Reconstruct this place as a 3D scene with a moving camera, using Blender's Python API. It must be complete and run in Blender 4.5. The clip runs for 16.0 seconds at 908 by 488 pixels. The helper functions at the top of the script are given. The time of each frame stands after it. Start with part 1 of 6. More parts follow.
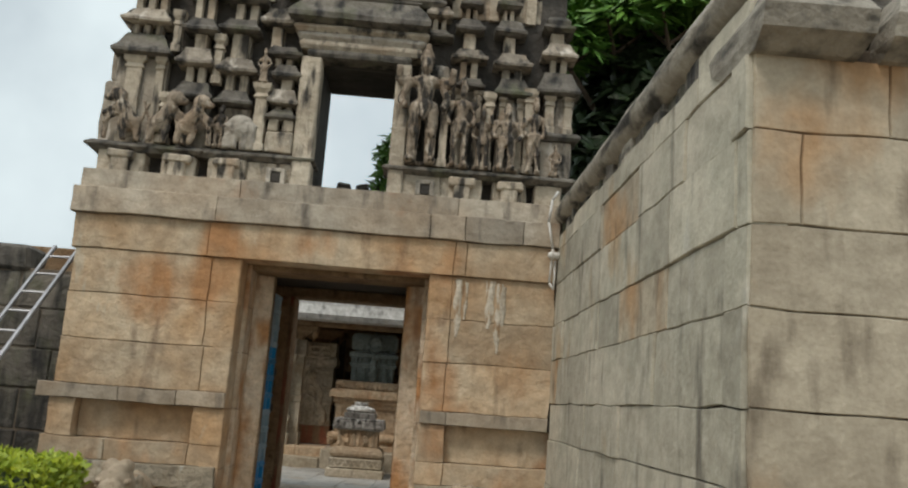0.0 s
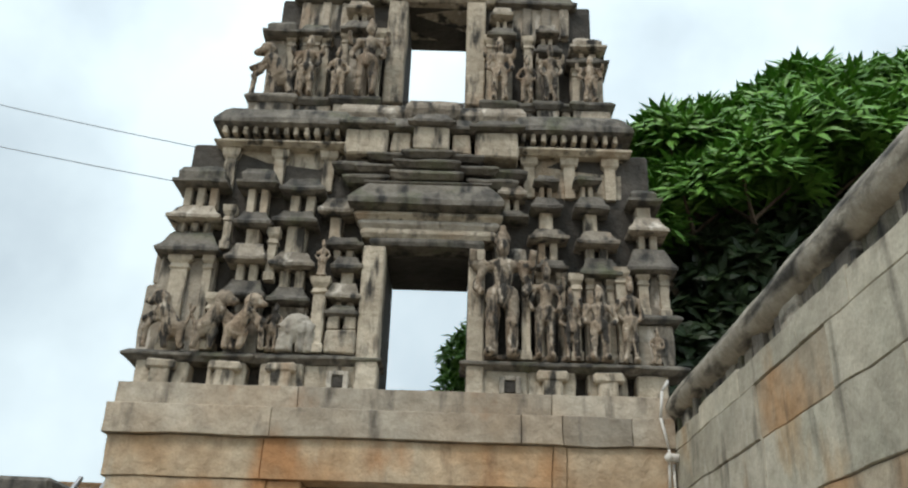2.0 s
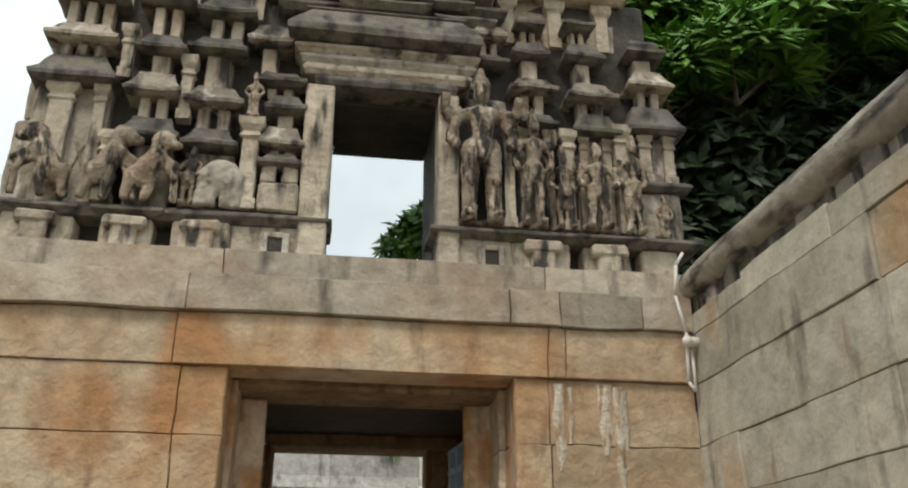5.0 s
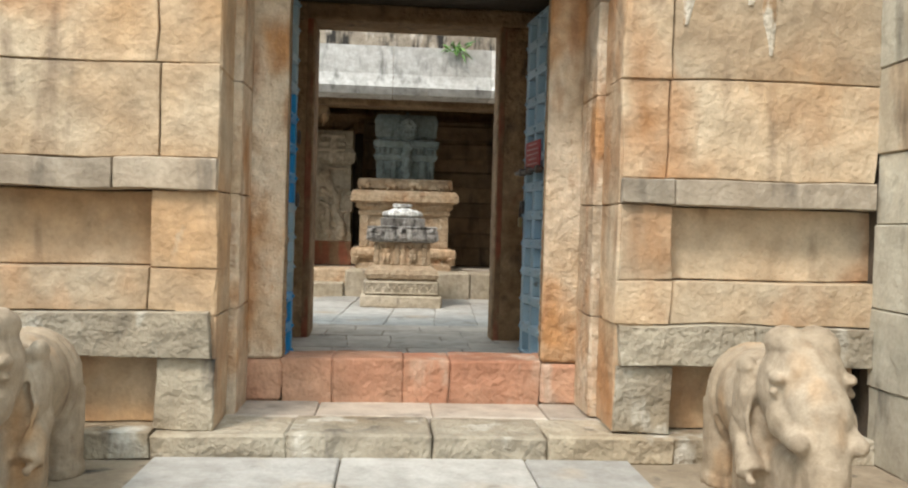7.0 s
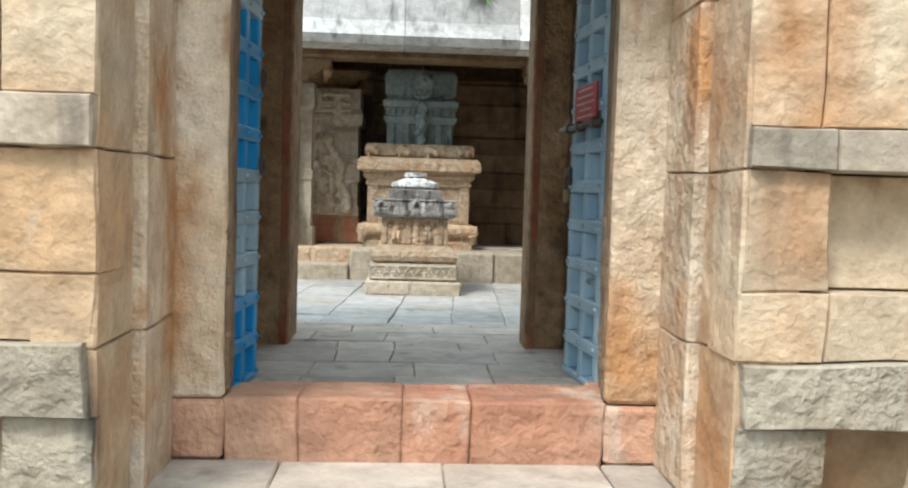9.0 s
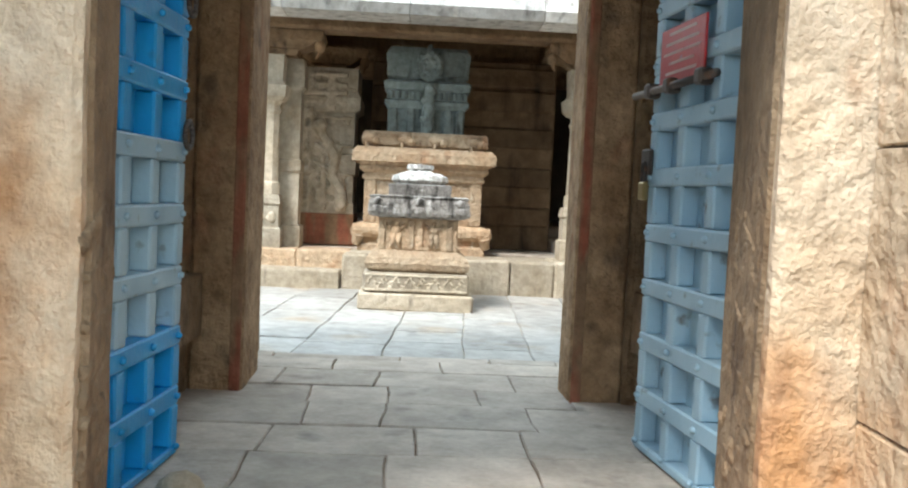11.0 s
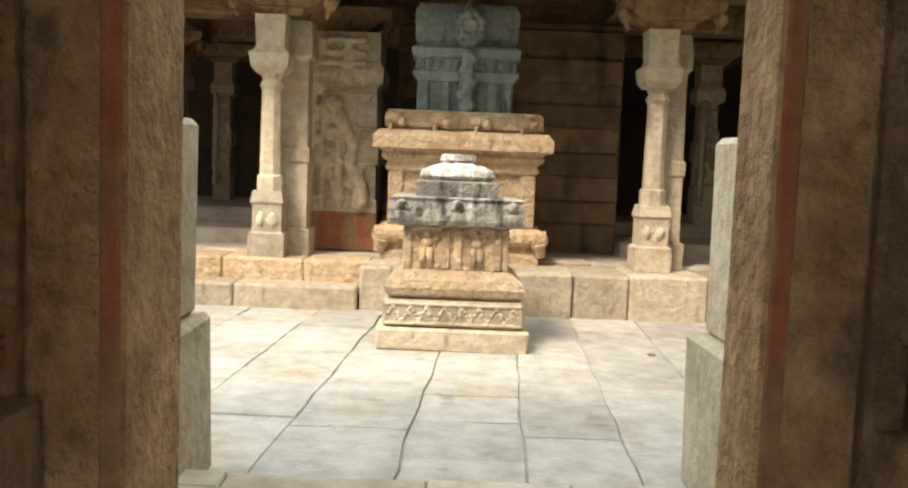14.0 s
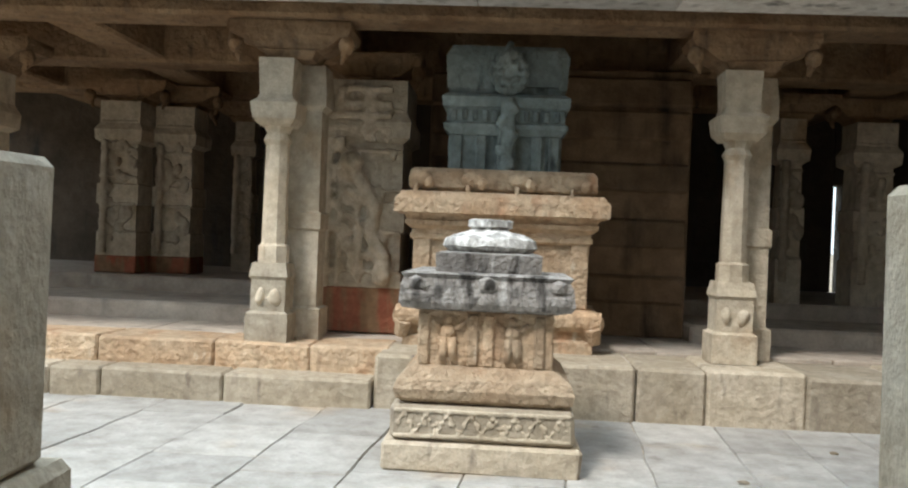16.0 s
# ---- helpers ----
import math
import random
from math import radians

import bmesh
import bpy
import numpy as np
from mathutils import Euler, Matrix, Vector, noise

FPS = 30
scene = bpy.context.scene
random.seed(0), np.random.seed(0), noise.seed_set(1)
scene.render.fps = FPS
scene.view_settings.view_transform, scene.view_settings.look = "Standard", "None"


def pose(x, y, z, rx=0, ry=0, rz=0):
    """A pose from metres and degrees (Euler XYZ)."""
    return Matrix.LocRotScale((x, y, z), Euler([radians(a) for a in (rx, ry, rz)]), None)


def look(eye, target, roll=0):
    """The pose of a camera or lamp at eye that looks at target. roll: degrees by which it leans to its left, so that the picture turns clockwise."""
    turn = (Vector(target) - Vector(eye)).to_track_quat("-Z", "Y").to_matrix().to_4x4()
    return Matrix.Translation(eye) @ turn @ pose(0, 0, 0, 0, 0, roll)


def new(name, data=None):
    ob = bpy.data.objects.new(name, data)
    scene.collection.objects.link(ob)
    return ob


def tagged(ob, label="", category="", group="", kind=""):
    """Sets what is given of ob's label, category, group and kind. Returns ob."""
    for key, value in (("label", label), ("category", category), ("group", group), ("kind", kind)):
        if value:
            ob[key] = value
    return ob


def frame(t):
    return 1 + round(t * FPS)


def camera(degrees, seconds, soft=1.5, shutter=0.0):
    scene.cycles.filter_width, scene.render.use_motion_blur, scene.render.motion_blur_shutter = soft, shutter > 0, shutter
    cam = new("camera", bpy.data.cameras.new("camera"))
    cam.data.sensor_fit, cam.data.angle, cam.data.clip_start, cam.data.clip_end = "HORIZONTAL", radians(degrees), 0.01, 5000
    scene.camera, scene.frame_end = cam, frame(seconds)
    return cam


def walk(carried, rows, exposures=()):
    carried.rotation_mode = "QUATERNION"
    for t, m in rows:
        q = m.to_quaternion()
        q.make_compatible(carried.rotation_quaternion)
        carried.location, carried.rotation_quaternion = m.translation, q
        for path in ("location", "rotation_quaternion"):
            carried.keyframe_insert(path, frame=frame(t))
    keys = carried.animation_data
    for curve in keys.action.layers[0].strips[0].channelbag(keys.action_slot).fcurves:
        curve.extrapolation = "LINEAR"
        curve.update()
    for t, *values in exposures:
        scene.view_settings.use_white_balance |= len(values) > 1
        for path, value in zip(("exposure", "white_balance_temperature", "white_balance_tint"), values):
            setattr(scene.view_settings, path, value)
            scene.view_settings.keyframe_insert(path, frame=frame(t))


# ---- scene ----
import itertools
cam = camera(54.7, 16.0, 2.1)
PATH = [
    (0, (0.584, -0.068, 1.864), (0.648, 1.898, 2.223), 4.3),
    (0.5, (0.421, 0.38, 1.854), (0.388, 2.359, 2.146), 5.1),
    (1, (0.218, 0.784, 1.855), (0.199, 2.749, 2.228), 4.4),
    (1.3, (0.194, 0.9, 1.913), (0.12, 2.826, 2.445), 1.6),
    (1.5, (0.036, 1.143, 1.901), (-0.021, 3.035, 2.548), 2.7),
    (2, (-0.083, 1.507, 1.921), (-0.103, 3.324, 2.755), 2.0),
    (2.5, (-0.185, 1.878, 1.948), (-0.138, 3.657, 2.861), 1.4),
    (3, (-0.274, 2.206, 1.933), (-0.235, 3.978, 2.858), 1.5),
    (3.2, (-0.319, 2.371, 1.931), (-0.299, 4.153, 2.839), 1.9),
    (5.3, (-1.001, 4.222, 1.572), (-0.709, 6.072, 2.273), 0.2),
    (5.5, (-0.988, 4.432, 1.552), (-0.713, 6.324, 2.138), 0.6),
    (5.6, (-0.971, 4.543, 1.543), (-0.705, 6.455, 2.067), 0.8),
    (5.9, (-0.91, 4.827, 1.469), (-0.658, 6.781, 1.815), 1.2),
    (6, (-0.886, 4.924, 1.456), (-0.632, 6.886, 1.752), 1.4),
    (6.5, (-0.809, 5.416, 1.447), (-0.573, 7.4, 1.526), 1.0),
    (7, (-0.746, 5.93, 1.431), (-0.598, 7.924, 1.391), 1.6),
    (7.5, (-0.706, 6.472, 1.437), (-0.554, 8.465, 1.371), 1.9),
    (8, (-0.674, 6.986, 1.464), (-0.541, 8.98, 1.375), 1.4),
    (8.2, (-0.656, 7.178, 1.459), (-0.556, 9.173, 1.358), 1.4),
    (10.5, (-0.596, 9.413, 1.472), (-0.48, 11.406, 1.362), 2.3),
    (11, (-0.614, 9.852, 1.422), (-0.516, 11.847, 1.314), 2.7),
    (11.5, (-0.646, 10.307, 1.428), (-0.562, 12.302, 1.318), 3.0),
    (12, (-0.658, 10.725, 1.456), (-0.608, 12.722, 1.351), 3.1),
    (12.5, (-0.647, 11.222, 1.486), (-0.548, 13.218, 1.396), 2.5),
    (13, (-0.622, 11.649, 1.556), (-0.517, 13.642, 1.422), 2.1),
    (13.5, (-0.603, 11.931, 1.628), (-0.515, 13.924, 1.482), 2.3),
    (14, (-0.602, 12.249, 1.631), (-0.589, 14.241, 1.463), 2.2),
    (14.5, (-0.638, 12.53, 1.591), (-0.775, 14.519, 1.438), 1.4),
    (15, (-0.588, 13.062, 1.586), (-0.769, 15.051, 1.488), 1.8),
    (15.5, (-0.52, 13.444, 1.582), (-0.645, 15.437, 1.472), 1.6),
    (16, (-0.444, 13.797, 1.631), (-0.559, 15.794, 1.616), 2.3),
]
EXPOSURES = [
    (0.0, -0.66, 7000, 13), (0.4, -0.32, 6900, 13), (1.0, -0.09, 6800, 12), (1.5, 0.11, 6700, 11), (1.7, -0.04, 6500, 11), (2.1, -0.54, 6750, 11),
    (3.2, -0.67, 6450, 10), (5.2, -0.42, 7300, 14), (6.0, -0.32, 7500, 14), (6.5, 0.3, 7200, 13), (7.0, 0.45, 6950, 13), (8.2, 0.55, 6450, 11),
    (10.3, 1.0, 6250, 10), (11.2, 1.12, 6320, 10), (12.0, 1.0, 6200, 10), (12.5, 1.0, 6800, 11), (13.0, 1.05, 7500, 13), (13.5, 1.15, 8500, 14),
    (14.4, 0.95, 7400, 13), (15.0, 0.65, 6900, 12), (16.0, 0.62, 6400, 11),
]
walk(cam, [(t, look(eye, target, roll)) for t, eye, target, roll in PATH], EXPOSURES)

# ---- sky and sun ----
world = bpy.data.worlds.new("world")
scene.world = world
world.use_nodes = True
wn, wl = world.node_tree.nodes, world.node_tree.links
wn.clear()
sky = wn.new("ShaderNodeTexSky")
sky.sky_type, sky.sun_disc = "NISHITA", False
sky.sun_elevation, sky.sun_rotation, sky.dust_density = radians(52), radians(215.5), 3.0
wc = wn.new("ShaderNodeTexCoord")
wnoise = wn.new("ShaderNodeTexNoise")
wnoise.inputs["Scale"].default_value, wnoise.inputs["Detail"].default_value = 2.2, 6
wl.new(wc.outputs["Generated"], wnoise.inputs["Vector"])
wramp = wn.new("ShaderNodeValToRGB")
wramp.color_ramp.elements[0].position, wramp.color_ramp.elements[1].position = 0.1, 0.6
wl.new(wnoise.outputs["Fac"], wramp.inputs["Fac"])
wmix = wn.new("ShaderNodeMixRGB")
wmix.inputs["Color2"].default_value = (9.6, 11.6, 12.6, 1)
wl.new(wramp.outputs["Color"], wmix.inputs["Fac"])
wl.new(sky.outputs["Color"], wmix.inputs["Color1"])
wb = wn.new("ShaderNodeBackground")
wb.inputs["Strength"].default_value = 0.12
# an overcast sky is brightest overhead
wsep = wn.new("ShaderNodeSeparateXYZ")
wl.new(wc.outputs["Generated"], wsep.inputs["Vector"])
wlift = wn.new("ShaderNodeMapRange")
wlift.interpolation_type = "SMOOTHSTEP"
wlift.inputs["From Min"].default_value, wlift.inputs["From Max"].default_value = 0.35, 1.0
wlift.inputs["To Min"].default_value, wlift.inputs["To Max"].default_value = 1.0, 1.6
wl.new(wsep.outputs["Z"], wlift.inputs["Value"])
wmul = wn.new("ShaderNodeMixRGB")
wmul.blend_type = "MULTIPLY"
wmul.inputs["Fac"].default_value = 1.0
wl.new(wmix.outputs["Color"], wmul.inputs["Color1"])
wl.new(wlift.outputs["Result"], wmul.inputs["Color2"])
wl.new(wmul.outputs["Color"], wb.inputs["Color"])
wo = wn.new("ShaderNodeOutputWorld")
wl.new(wb.outputs["Background"], wo.inputs["Surface"])
sun = new("sun", bpy.data.lights.new("sun", "SUN"))
sun.data.energy, sun.data.angle, sun.data.color = 2.0, radians(12), (1.0, 0.95, 0.87)
sun.matrix_world = look((-5, -7, 11), (0, 0, 0))


# ---- materials ----
def material(name, rough=0.9, metal=0.0):
    m = bpy.data.materials.new(name)
    m.use_nodes = True
    b = m.node_tree.nodes["Principled BSDF"]
    b.inputs["Roughness"].default_value, b.inputs["Metallic"].default_value = rough, metal
    return m, m.node_tree.nodes, m.node_tree.links, b


def col(c):
    return (*c, 1)


def noise_node(n, l, src, scale, detail=6, stretch=None):
    if stretch:
        mp = n.new("ShaderNodeMapping")
        mp.inputs["Scale"].default_value = stretch
        l.new(src, mp.inputs["Vector"])
        src = mp.outputs["Vector"]
    t = n.new("ShaderNodeTexNoise")
    t.inputs["Scale"].default_value, t.inputs["Detail"].default_value = scale, detail
    l.new(src, t.inputs["Vector"])
    return t.outputs["Fac"]


def ramp(n, l, fac, lo, hi):
    r = n.new("ShaderNodeMapRange")
    r.inputs["From Min"].default_value, r.inputs["From Max"].default_value = lo, hi
    l.new(fac, r.inputs["Value"])
    return r.outputs["Result"]


def mixed(n, l, fac, a, b, mode="MIX"):
    m = n.new("ShaderNodeMixRGB")
    m.blend_type = mode
    for key, v in (("Fac", fac), ("Color1", a), ("Color2", b)):
        if isinstance(v, (int, float)):
            m.inputs[key].default_value = v
        elif isinstance(v, tuple):
            m.inputs[key].default_value = col(v)
        else:
            l.new(v, m.inputs[key])
    return m.outputs["Color"]


def stone(name, a, b, dark=(0.05, 0.045, 0.04), dark_lo=0.58, dark_hi=0.72, pale=None, pale_lo=0.62, rust=None, rust_lo=0.56, scale=1.0, bump=0.5, rough=0.92, vary=0.3, grain=1.0, moss=None, streak=(2.2, 2.2, 0.55), mottle=0.55, relief=0.035):
    """Weathered stone: two tones, dark streaks that run down, pale and rusty patches, pitted relief."""
    m, n, l, bs = material(name, rough)
    pos = n.new("ShaderNodeNewGeometry").outputs["Position"]
    rnd = n.new("ShaderNodeObjectInfo").outputs["Random"]
    big = noise_node(n, l, pos, 1.1 * scale, 7)
    c = mixed(n, l, ramp(n, l, big, 0.35, 0.65), a, b)
    each = n.new("ShaderNodeMapRange")
    each.inputs["To Min"].default_value, each.inputs["To Max"].default_value = 1 - vary, 1 + vary * 0.6
    l.new(rnd, each.inputs["Value"])
    c = mixed(n, l, 1.0, c, each.outputs["Result"], "MULTIPLY")
    if rust:
        f = noise_node(n, l, pos, 0.9 * scale, 5, (1.3, 1.3, 0.8))
        c = mixed(n, l, ramp(n, l, f, rust_lo, rust_lo + 0.14), c, rust)
    if pale:
        f = noise_node(n, l, pos, 2.3 * scale, 6, (1.6, 1.6, 0.6))
        c = mixed(n, l, ramp(n, l, f, pale_lo, pale_lo + 0.1), c, pale)
    if moss:
        f = noise_node(n, l, pos, 1.7 * scale, 6)
        c = mixed(n, l, ramp(n, l, f, 0.52, 0.75), c, moss)
    f = noise_node(n, l, pos, 2.0 * scale, 8, streak)
    c = mixed(n, l, ramp(n, l, f, dark_lo, dark_hi), c, dark)
    fine = noise_node(n, l, pos, 34 * scale, 6)
    c = mixed(n, l, 0.45, c, mixed(n, l, ramp(n, l, fine, 0.3, 0.7), (0.80, 0.78, 0.76), (1.14, 1.14, 1.14)), "MULTIPLY")
    mott = noise_node(n, l, pos, 5.5 * scale, 9)
    c = mixed(n, l, mottle, c, mixed(n, l, ramp(n, l, mott, 0.33, 0.66), (0.66, 0.63, 0.6), (1.22, 1.22, 1.22)), "MULTIPLY")
    l.new(c, bs.inputs["Base Color"])
    mid = noise_node(n, l, pos, 9 * scale, 8)
    add = n.new("ShaderNodeMath")
    add.operation = "MULTIPLY_ADD"
    add.inputs[1].default_value = 0.22 * grain
    l.new(fine, add.inputs[0])
    l.new(mid, add.inputs[2])
    bp = n.new("ShaderNodeBump")
    bp.inputs["Strength"].default_value, bp.inputs["Distance"].default_value = bump, relief
    l.new(add.outputs["Value"], bp.inputs["Height"])
    l.new(bp.outputs["Normal"], bs.inputs["Normal"])
    return m


def paint(name, a, b, worn, worn_lo=0.6, rough=0.5, metal=0.0):
    m, n, l, bs = material(name, rough, metal)
    pos = n.new("ShaderNodeNewGeometry").outputs["Position"]
    c = mixed(n, l, ramp(n, l, noise_node(n, l, pos, 3, 5), 0.35, 0.65), a, b)
    c = mixed(n, l, ramp(n, l, noise_node(n, l, pos, 11, 8), worn_lo, worn_lo + 0.12), c, worn)
    l.new(c, bs.inputs["Base Color"])
    bp = n.new("ShaderNodeBump")
    bp.inputs["Strength"].default_value, bp.inputs["Distance"].default_value = 0.25, 0.01
    l.new(noise_node(n, l, pos, 40, 4), bp.inputs["Height"])
    l.new(bp.outputs["Normal"], bs.inputs["Normal"])
    return m


def leafy(name, a, b):
    m, n, l, bs = material(name, 0.5)
    rnd = n.new("ShaderNodeNewGeometry").outputs["Random Per Island"]
    l.new(mixed(n, l, rnd, a, b), bs.inputs["Base Color"])
    bs.inputs["Subsurface Weight"].default_value = 0.0
    return m


M_GATE = stone("gate_sandstone", (0.45, 0.285, 0.155), (0.53, 0.43, 0.31), (0.12, 0.07, 0.045), 0.60, 0.82, pale=(0.52, 0.46, 0.36), pale_lo=0.66, rust=(0.41, 0.21, 0.095), rust_lo=0.5, vary=0.2, bump=0.9, relief=0.036)
M_BASE = stone("rough_base_stone", (0.36, 0.29, 0.20), (0.48, 0.43, 0.34), (0.06, 0.05, 0.045), 0.60, 0.75, pale=(0.55, 0.52, 0.45), pale_lo=0.6, bump=1.0, vary=0.25, relief=0.06)
M_CORNICE = stone("cornice_stone", (0.37, 0.29, 0.21), (0.42, 0.37, 0.30), (0.1, 0.085, 0.07), 0.57, 0.75, rust=(0.36, 0.20, 0.11), rust_lo=0.6, bump=0.7)
M_TOWER = stone("weathered_tower_plaster", (0.25, 0.215, 0.175), (0.42, 0.37, 0.30), (0.035, 0.033, 0.03), 0.50, 0.64, pale=(0.60, 0.55, 0.48), pale_lo=0.58, rust=(0.33, 0.25, 0.18), rust_lo=0.62, bump=1.0, vary=0.35, scale=1.4)
M_TOWERDARK = stone("lichen_black_stone", (0.11, 0.10, 0.088), (0.21, 0.19, 0.16), (0.035, 0.034, 0.032), 0.48, 0.66, bump=1.0, moss=(0.10, 0.11, 0.06), scale=1.3)
M_PALE = stone("pale_tower_stone", (0.40, 0.36, 0.30), (0.52, 0.475, 0.41), (0.14, 0.125, 0.11), 0.54, 0.7, scale=1.6, bump=0.8)
M_STUCCO = stone("pale_stained_stucco", (0.38, 0.325, 0.25), (0.54, 0.475, 0.38), (0.05, 0.045, 0.038), 0.52, 0.66, rust=(0.36, 0.27, 0.19), rust_lo=0.56, scale=1.5, bump=0.9, vary=0.2)
M_FIGURE = stone("brown_stained_stucco", (0.27, 0.20, 0.14), (0.43, 0.36, 0.28), (0.04, 0.035, 0.03), 0.49, 0.6, pale=(0.56, 0.49, 0.4), pale_lo=0.6, scale=2.6, bump=1.0, vary=0.25)
# tower plaster turned near black: the crevices' shade put into its colour
M_CORE = stone("crevice_shade_plaster", (0.035, 0.032, 0.028), (0.075, 0.067, 0.058), bump=1.0)
M_SIDE = stone("grey_granite_blocks", (0.40, 0.38, 0.305), (0.52, 0.48, 0.39), (0.09, 0.08, 0.065), 0.58, 0.78, pale=(0.5, 0.48, 0.41), pale_lo=0.64, rust=(0.44, 0.31, 0.18), rust_lo=0.61, vary=0.22, mottle=0.45)
M_STAINED = stone("rust_stained_granite", (0.42, 0.36, 0.27), (0.50, 0.44, 0.34), (0.10, 0.075, 0.05), 0.56, 0.76, rust=(0.42, 0.265, 0.145), rust_lo=0.52, vary=0.18, mottle=0.5)
M_COPING = stone("lichened_coping", (0.31, 0.28, 0.23), (0.41, 0.38, 0.32), (0.045, 0.042, 0.037), 0.5, 0.64, bump=0.7, scale=1.6, streak=(1.2, 0.5, 2.0))
M_GROUT = stone("dark_joint", (0.10, 0.08, 0.06), (0.15, 0.12, 0.09), bump=0.6)
M_FLOOR = stone("worn_paving", (0.38, 0.37, 0.345), (0.46, 0.45, 0.425), (0.17, 0.15, 0.13), 0.62, 0.85, rust=(0.40, 0.33, 0.25), rust_lo=0.58, vary=0.16, bump=0.6, rough=0.75)
M_PASS = stone("trodden_paving", (0.45, 0.385, 0.32), (0.53, 0.47, 0.40), (0.13, 0.11, 0.09), 0.6, 0.85, vary=0.2, bump=0.45, rough=0.75)
M_SILL = stone("red_painted_sill", (0.46, 0.20, 0.12), (0.50, 0.29, 0.19), (0.25, 0.13, 0.09), 0.62, 0.85, pale=(0.52, 0.38, 0.29), pale_lo=0.57, vary=0.12, bump=1.0, relief=0.05)
M_TAN = stone("golden_altar_stone", (0.49, 0.34, 0.215), (0.56, 0.44, 0.31), (0.22, 0.14, 0.09), 0.63, 0.85, rust=(0.45, 0.24, 0.13), rust_lo=0.6, pale=(0.6, 0.53, 0.42), pale_lo=0.66, scale=2.2, bump=1.0, relief=0.045)
M_PED = stone("pedestal_stone", (0.40, 0.34, 0.25), (0.48, 0.42, 0.33), (0.15, 0.12, 0.1), 0.6, 0.8, scale=2.2, bump=0.6)
M_ASH = stone("limewashed_grey_stone", (0.36, 0.355, 0.34), (0.46, 0.45, 0.43), (0.14, 0.135, 0.13), 0.6, 0.75, pale=(0.74, 0.74, 0.72), pale_lo=0.46, scale=3, bump=0.9)
M_LICHEN = stone("dark_lichened_stone", (0.26, 0.245, 0.23), (0.40, 0.38, 0.355), (0.06, 0.055, 0.05), 0.5, 0.66, pale=(0.5, 0.49, 0.47), pale_lo=0.6, scale=3, bump=1.0)
M_SLATE = stone("green_grey_schist", (0.16, 0.20, 0.20), (0.23, 0.275, 0.27), (0.06, 0.075, 0.075), 0.56, 0.75, scale=2.5, bump=0.5)
M_COL = stone("pale_column_stone", (0.46, 0.39, 0.29), (0.55, 0.49, 0.39), (0.2, 0.16, 0.12), 0.62, 0.82, rust=(0.42, 0.31, 0.2), rust_lo=0.6, scale=1.8, bump=0.6)
M_JAMB = stone("pale_pitted_jamb", (0.52, 0.38, 0.25), (0.63, 0.53, 0.41), (0.36, 0.19, 0.1), 0.56, 0.75, rust=(0.48, 0.25, 0.11), rust_lo=0.5, bump=1.0, vary=0.15, scale=1.6, relief=0.042)
M_FILLET = stone("brown_pitted_fillet", (0.26, 0.17, 0.095), (0.36, 0.26, 0.165), (0.1, 0.065, 0.04), 0.55, 0.72, scale=2.4, bump=1.0, relief=0.03)
M_ELE = stone("tan_granite", (0.31, 0.24, 0.165), (0.41, 0.335, 0.25), (0.2, 0.14, 0.09), 0.58, 0.78, rust=(0.42, 0.27, 0.15), rust_lo=0.56, scale=2.2, bump=0.5, relief=0.02)
# brown stone, its colour lowered to hold the gloom behind the altar
M_BACK = stone("shade_browned_stone", (0.19, 0.12, 0.068), (0.28, 0.19, 0.115), (0.05, 0.035, 0.025), 0.52, 0.75, bump=0.8)
# stone taken near black, deep indoor shade painted as its colour
M_GLOOM = stone("gloom_dark_stone", (0.07, 0.055, 0.04), (0.12, 0.095, 0.07), bump=0.8)
M_CARVED = stone("brown_carved_stone", (0.25, 0.15, 0.078), (0.38, 0.26, 0.155), (0.07, 0.05, 0.035), 0.58, 0.78, scale=1.8, bump=1.0, relief=0.045)
M_PILLAR = stone("brown_dressed_pillar", (0.25, 0.148, 0.074), (0.37, 0.245, 0.14), (0.09, 0.06, 0.04), 0.58, 0.78, rust=(0.30, 0.12, 0.06), rust_lo=0.6, scale=2.2, bump=1.0, relief=0.05, streak=(1.3, 1.3, 0.9), mottle=0.8)
M_REDSTRIPE = stone("red_ochre_band", (0.28, 0.075, 0.04), (0.34, 0.125, 0.07), (0.24, 0.145, 0.08), 0.42, 0.58, scale=2)
M_WHITE = stone("limewashed_parapet", (0.62, 0.62, 0.60), (0.72, 0.72, 0.70), (0.22, 0.22, 0.21), 0.54, 0.72, scale=1.6, rust=(0.5, 0.44, 0.35), rust_lo=0.66)
M_LIME = stone("lime_crust", (0.55, 0.48, 0.38), (0.66, 0.60, 0.5), (0.36, 0.24, 0.14), 0.5, 0.62, scale=4, bump=0.6)
M_DIRT = stone("earth", (0.25, 0.20, 0.14), (0.33, 0.27, 0.2), bump=0.6)
M_BLUE = paint("faded_blue_paint", (0.28, 0.42, 0.52), (0.38, 0.52, 0.60), (0.17, 0.18, 0.18), 0.62)
M_BRIGHT = paint("fresh_blue_paint", (0.01, 0.25, 0.56), (0.02, 0.32, 0.66), (0.04, 0.2, 0.4), 0.64, 0.4)
M_IRON = paint("rusty_iron", (0.08, 0.07, 0.065), (0.15, 0.12, 0.1), (0.2, 0.1, 0.06), 0.6, 0.5, 0.7)
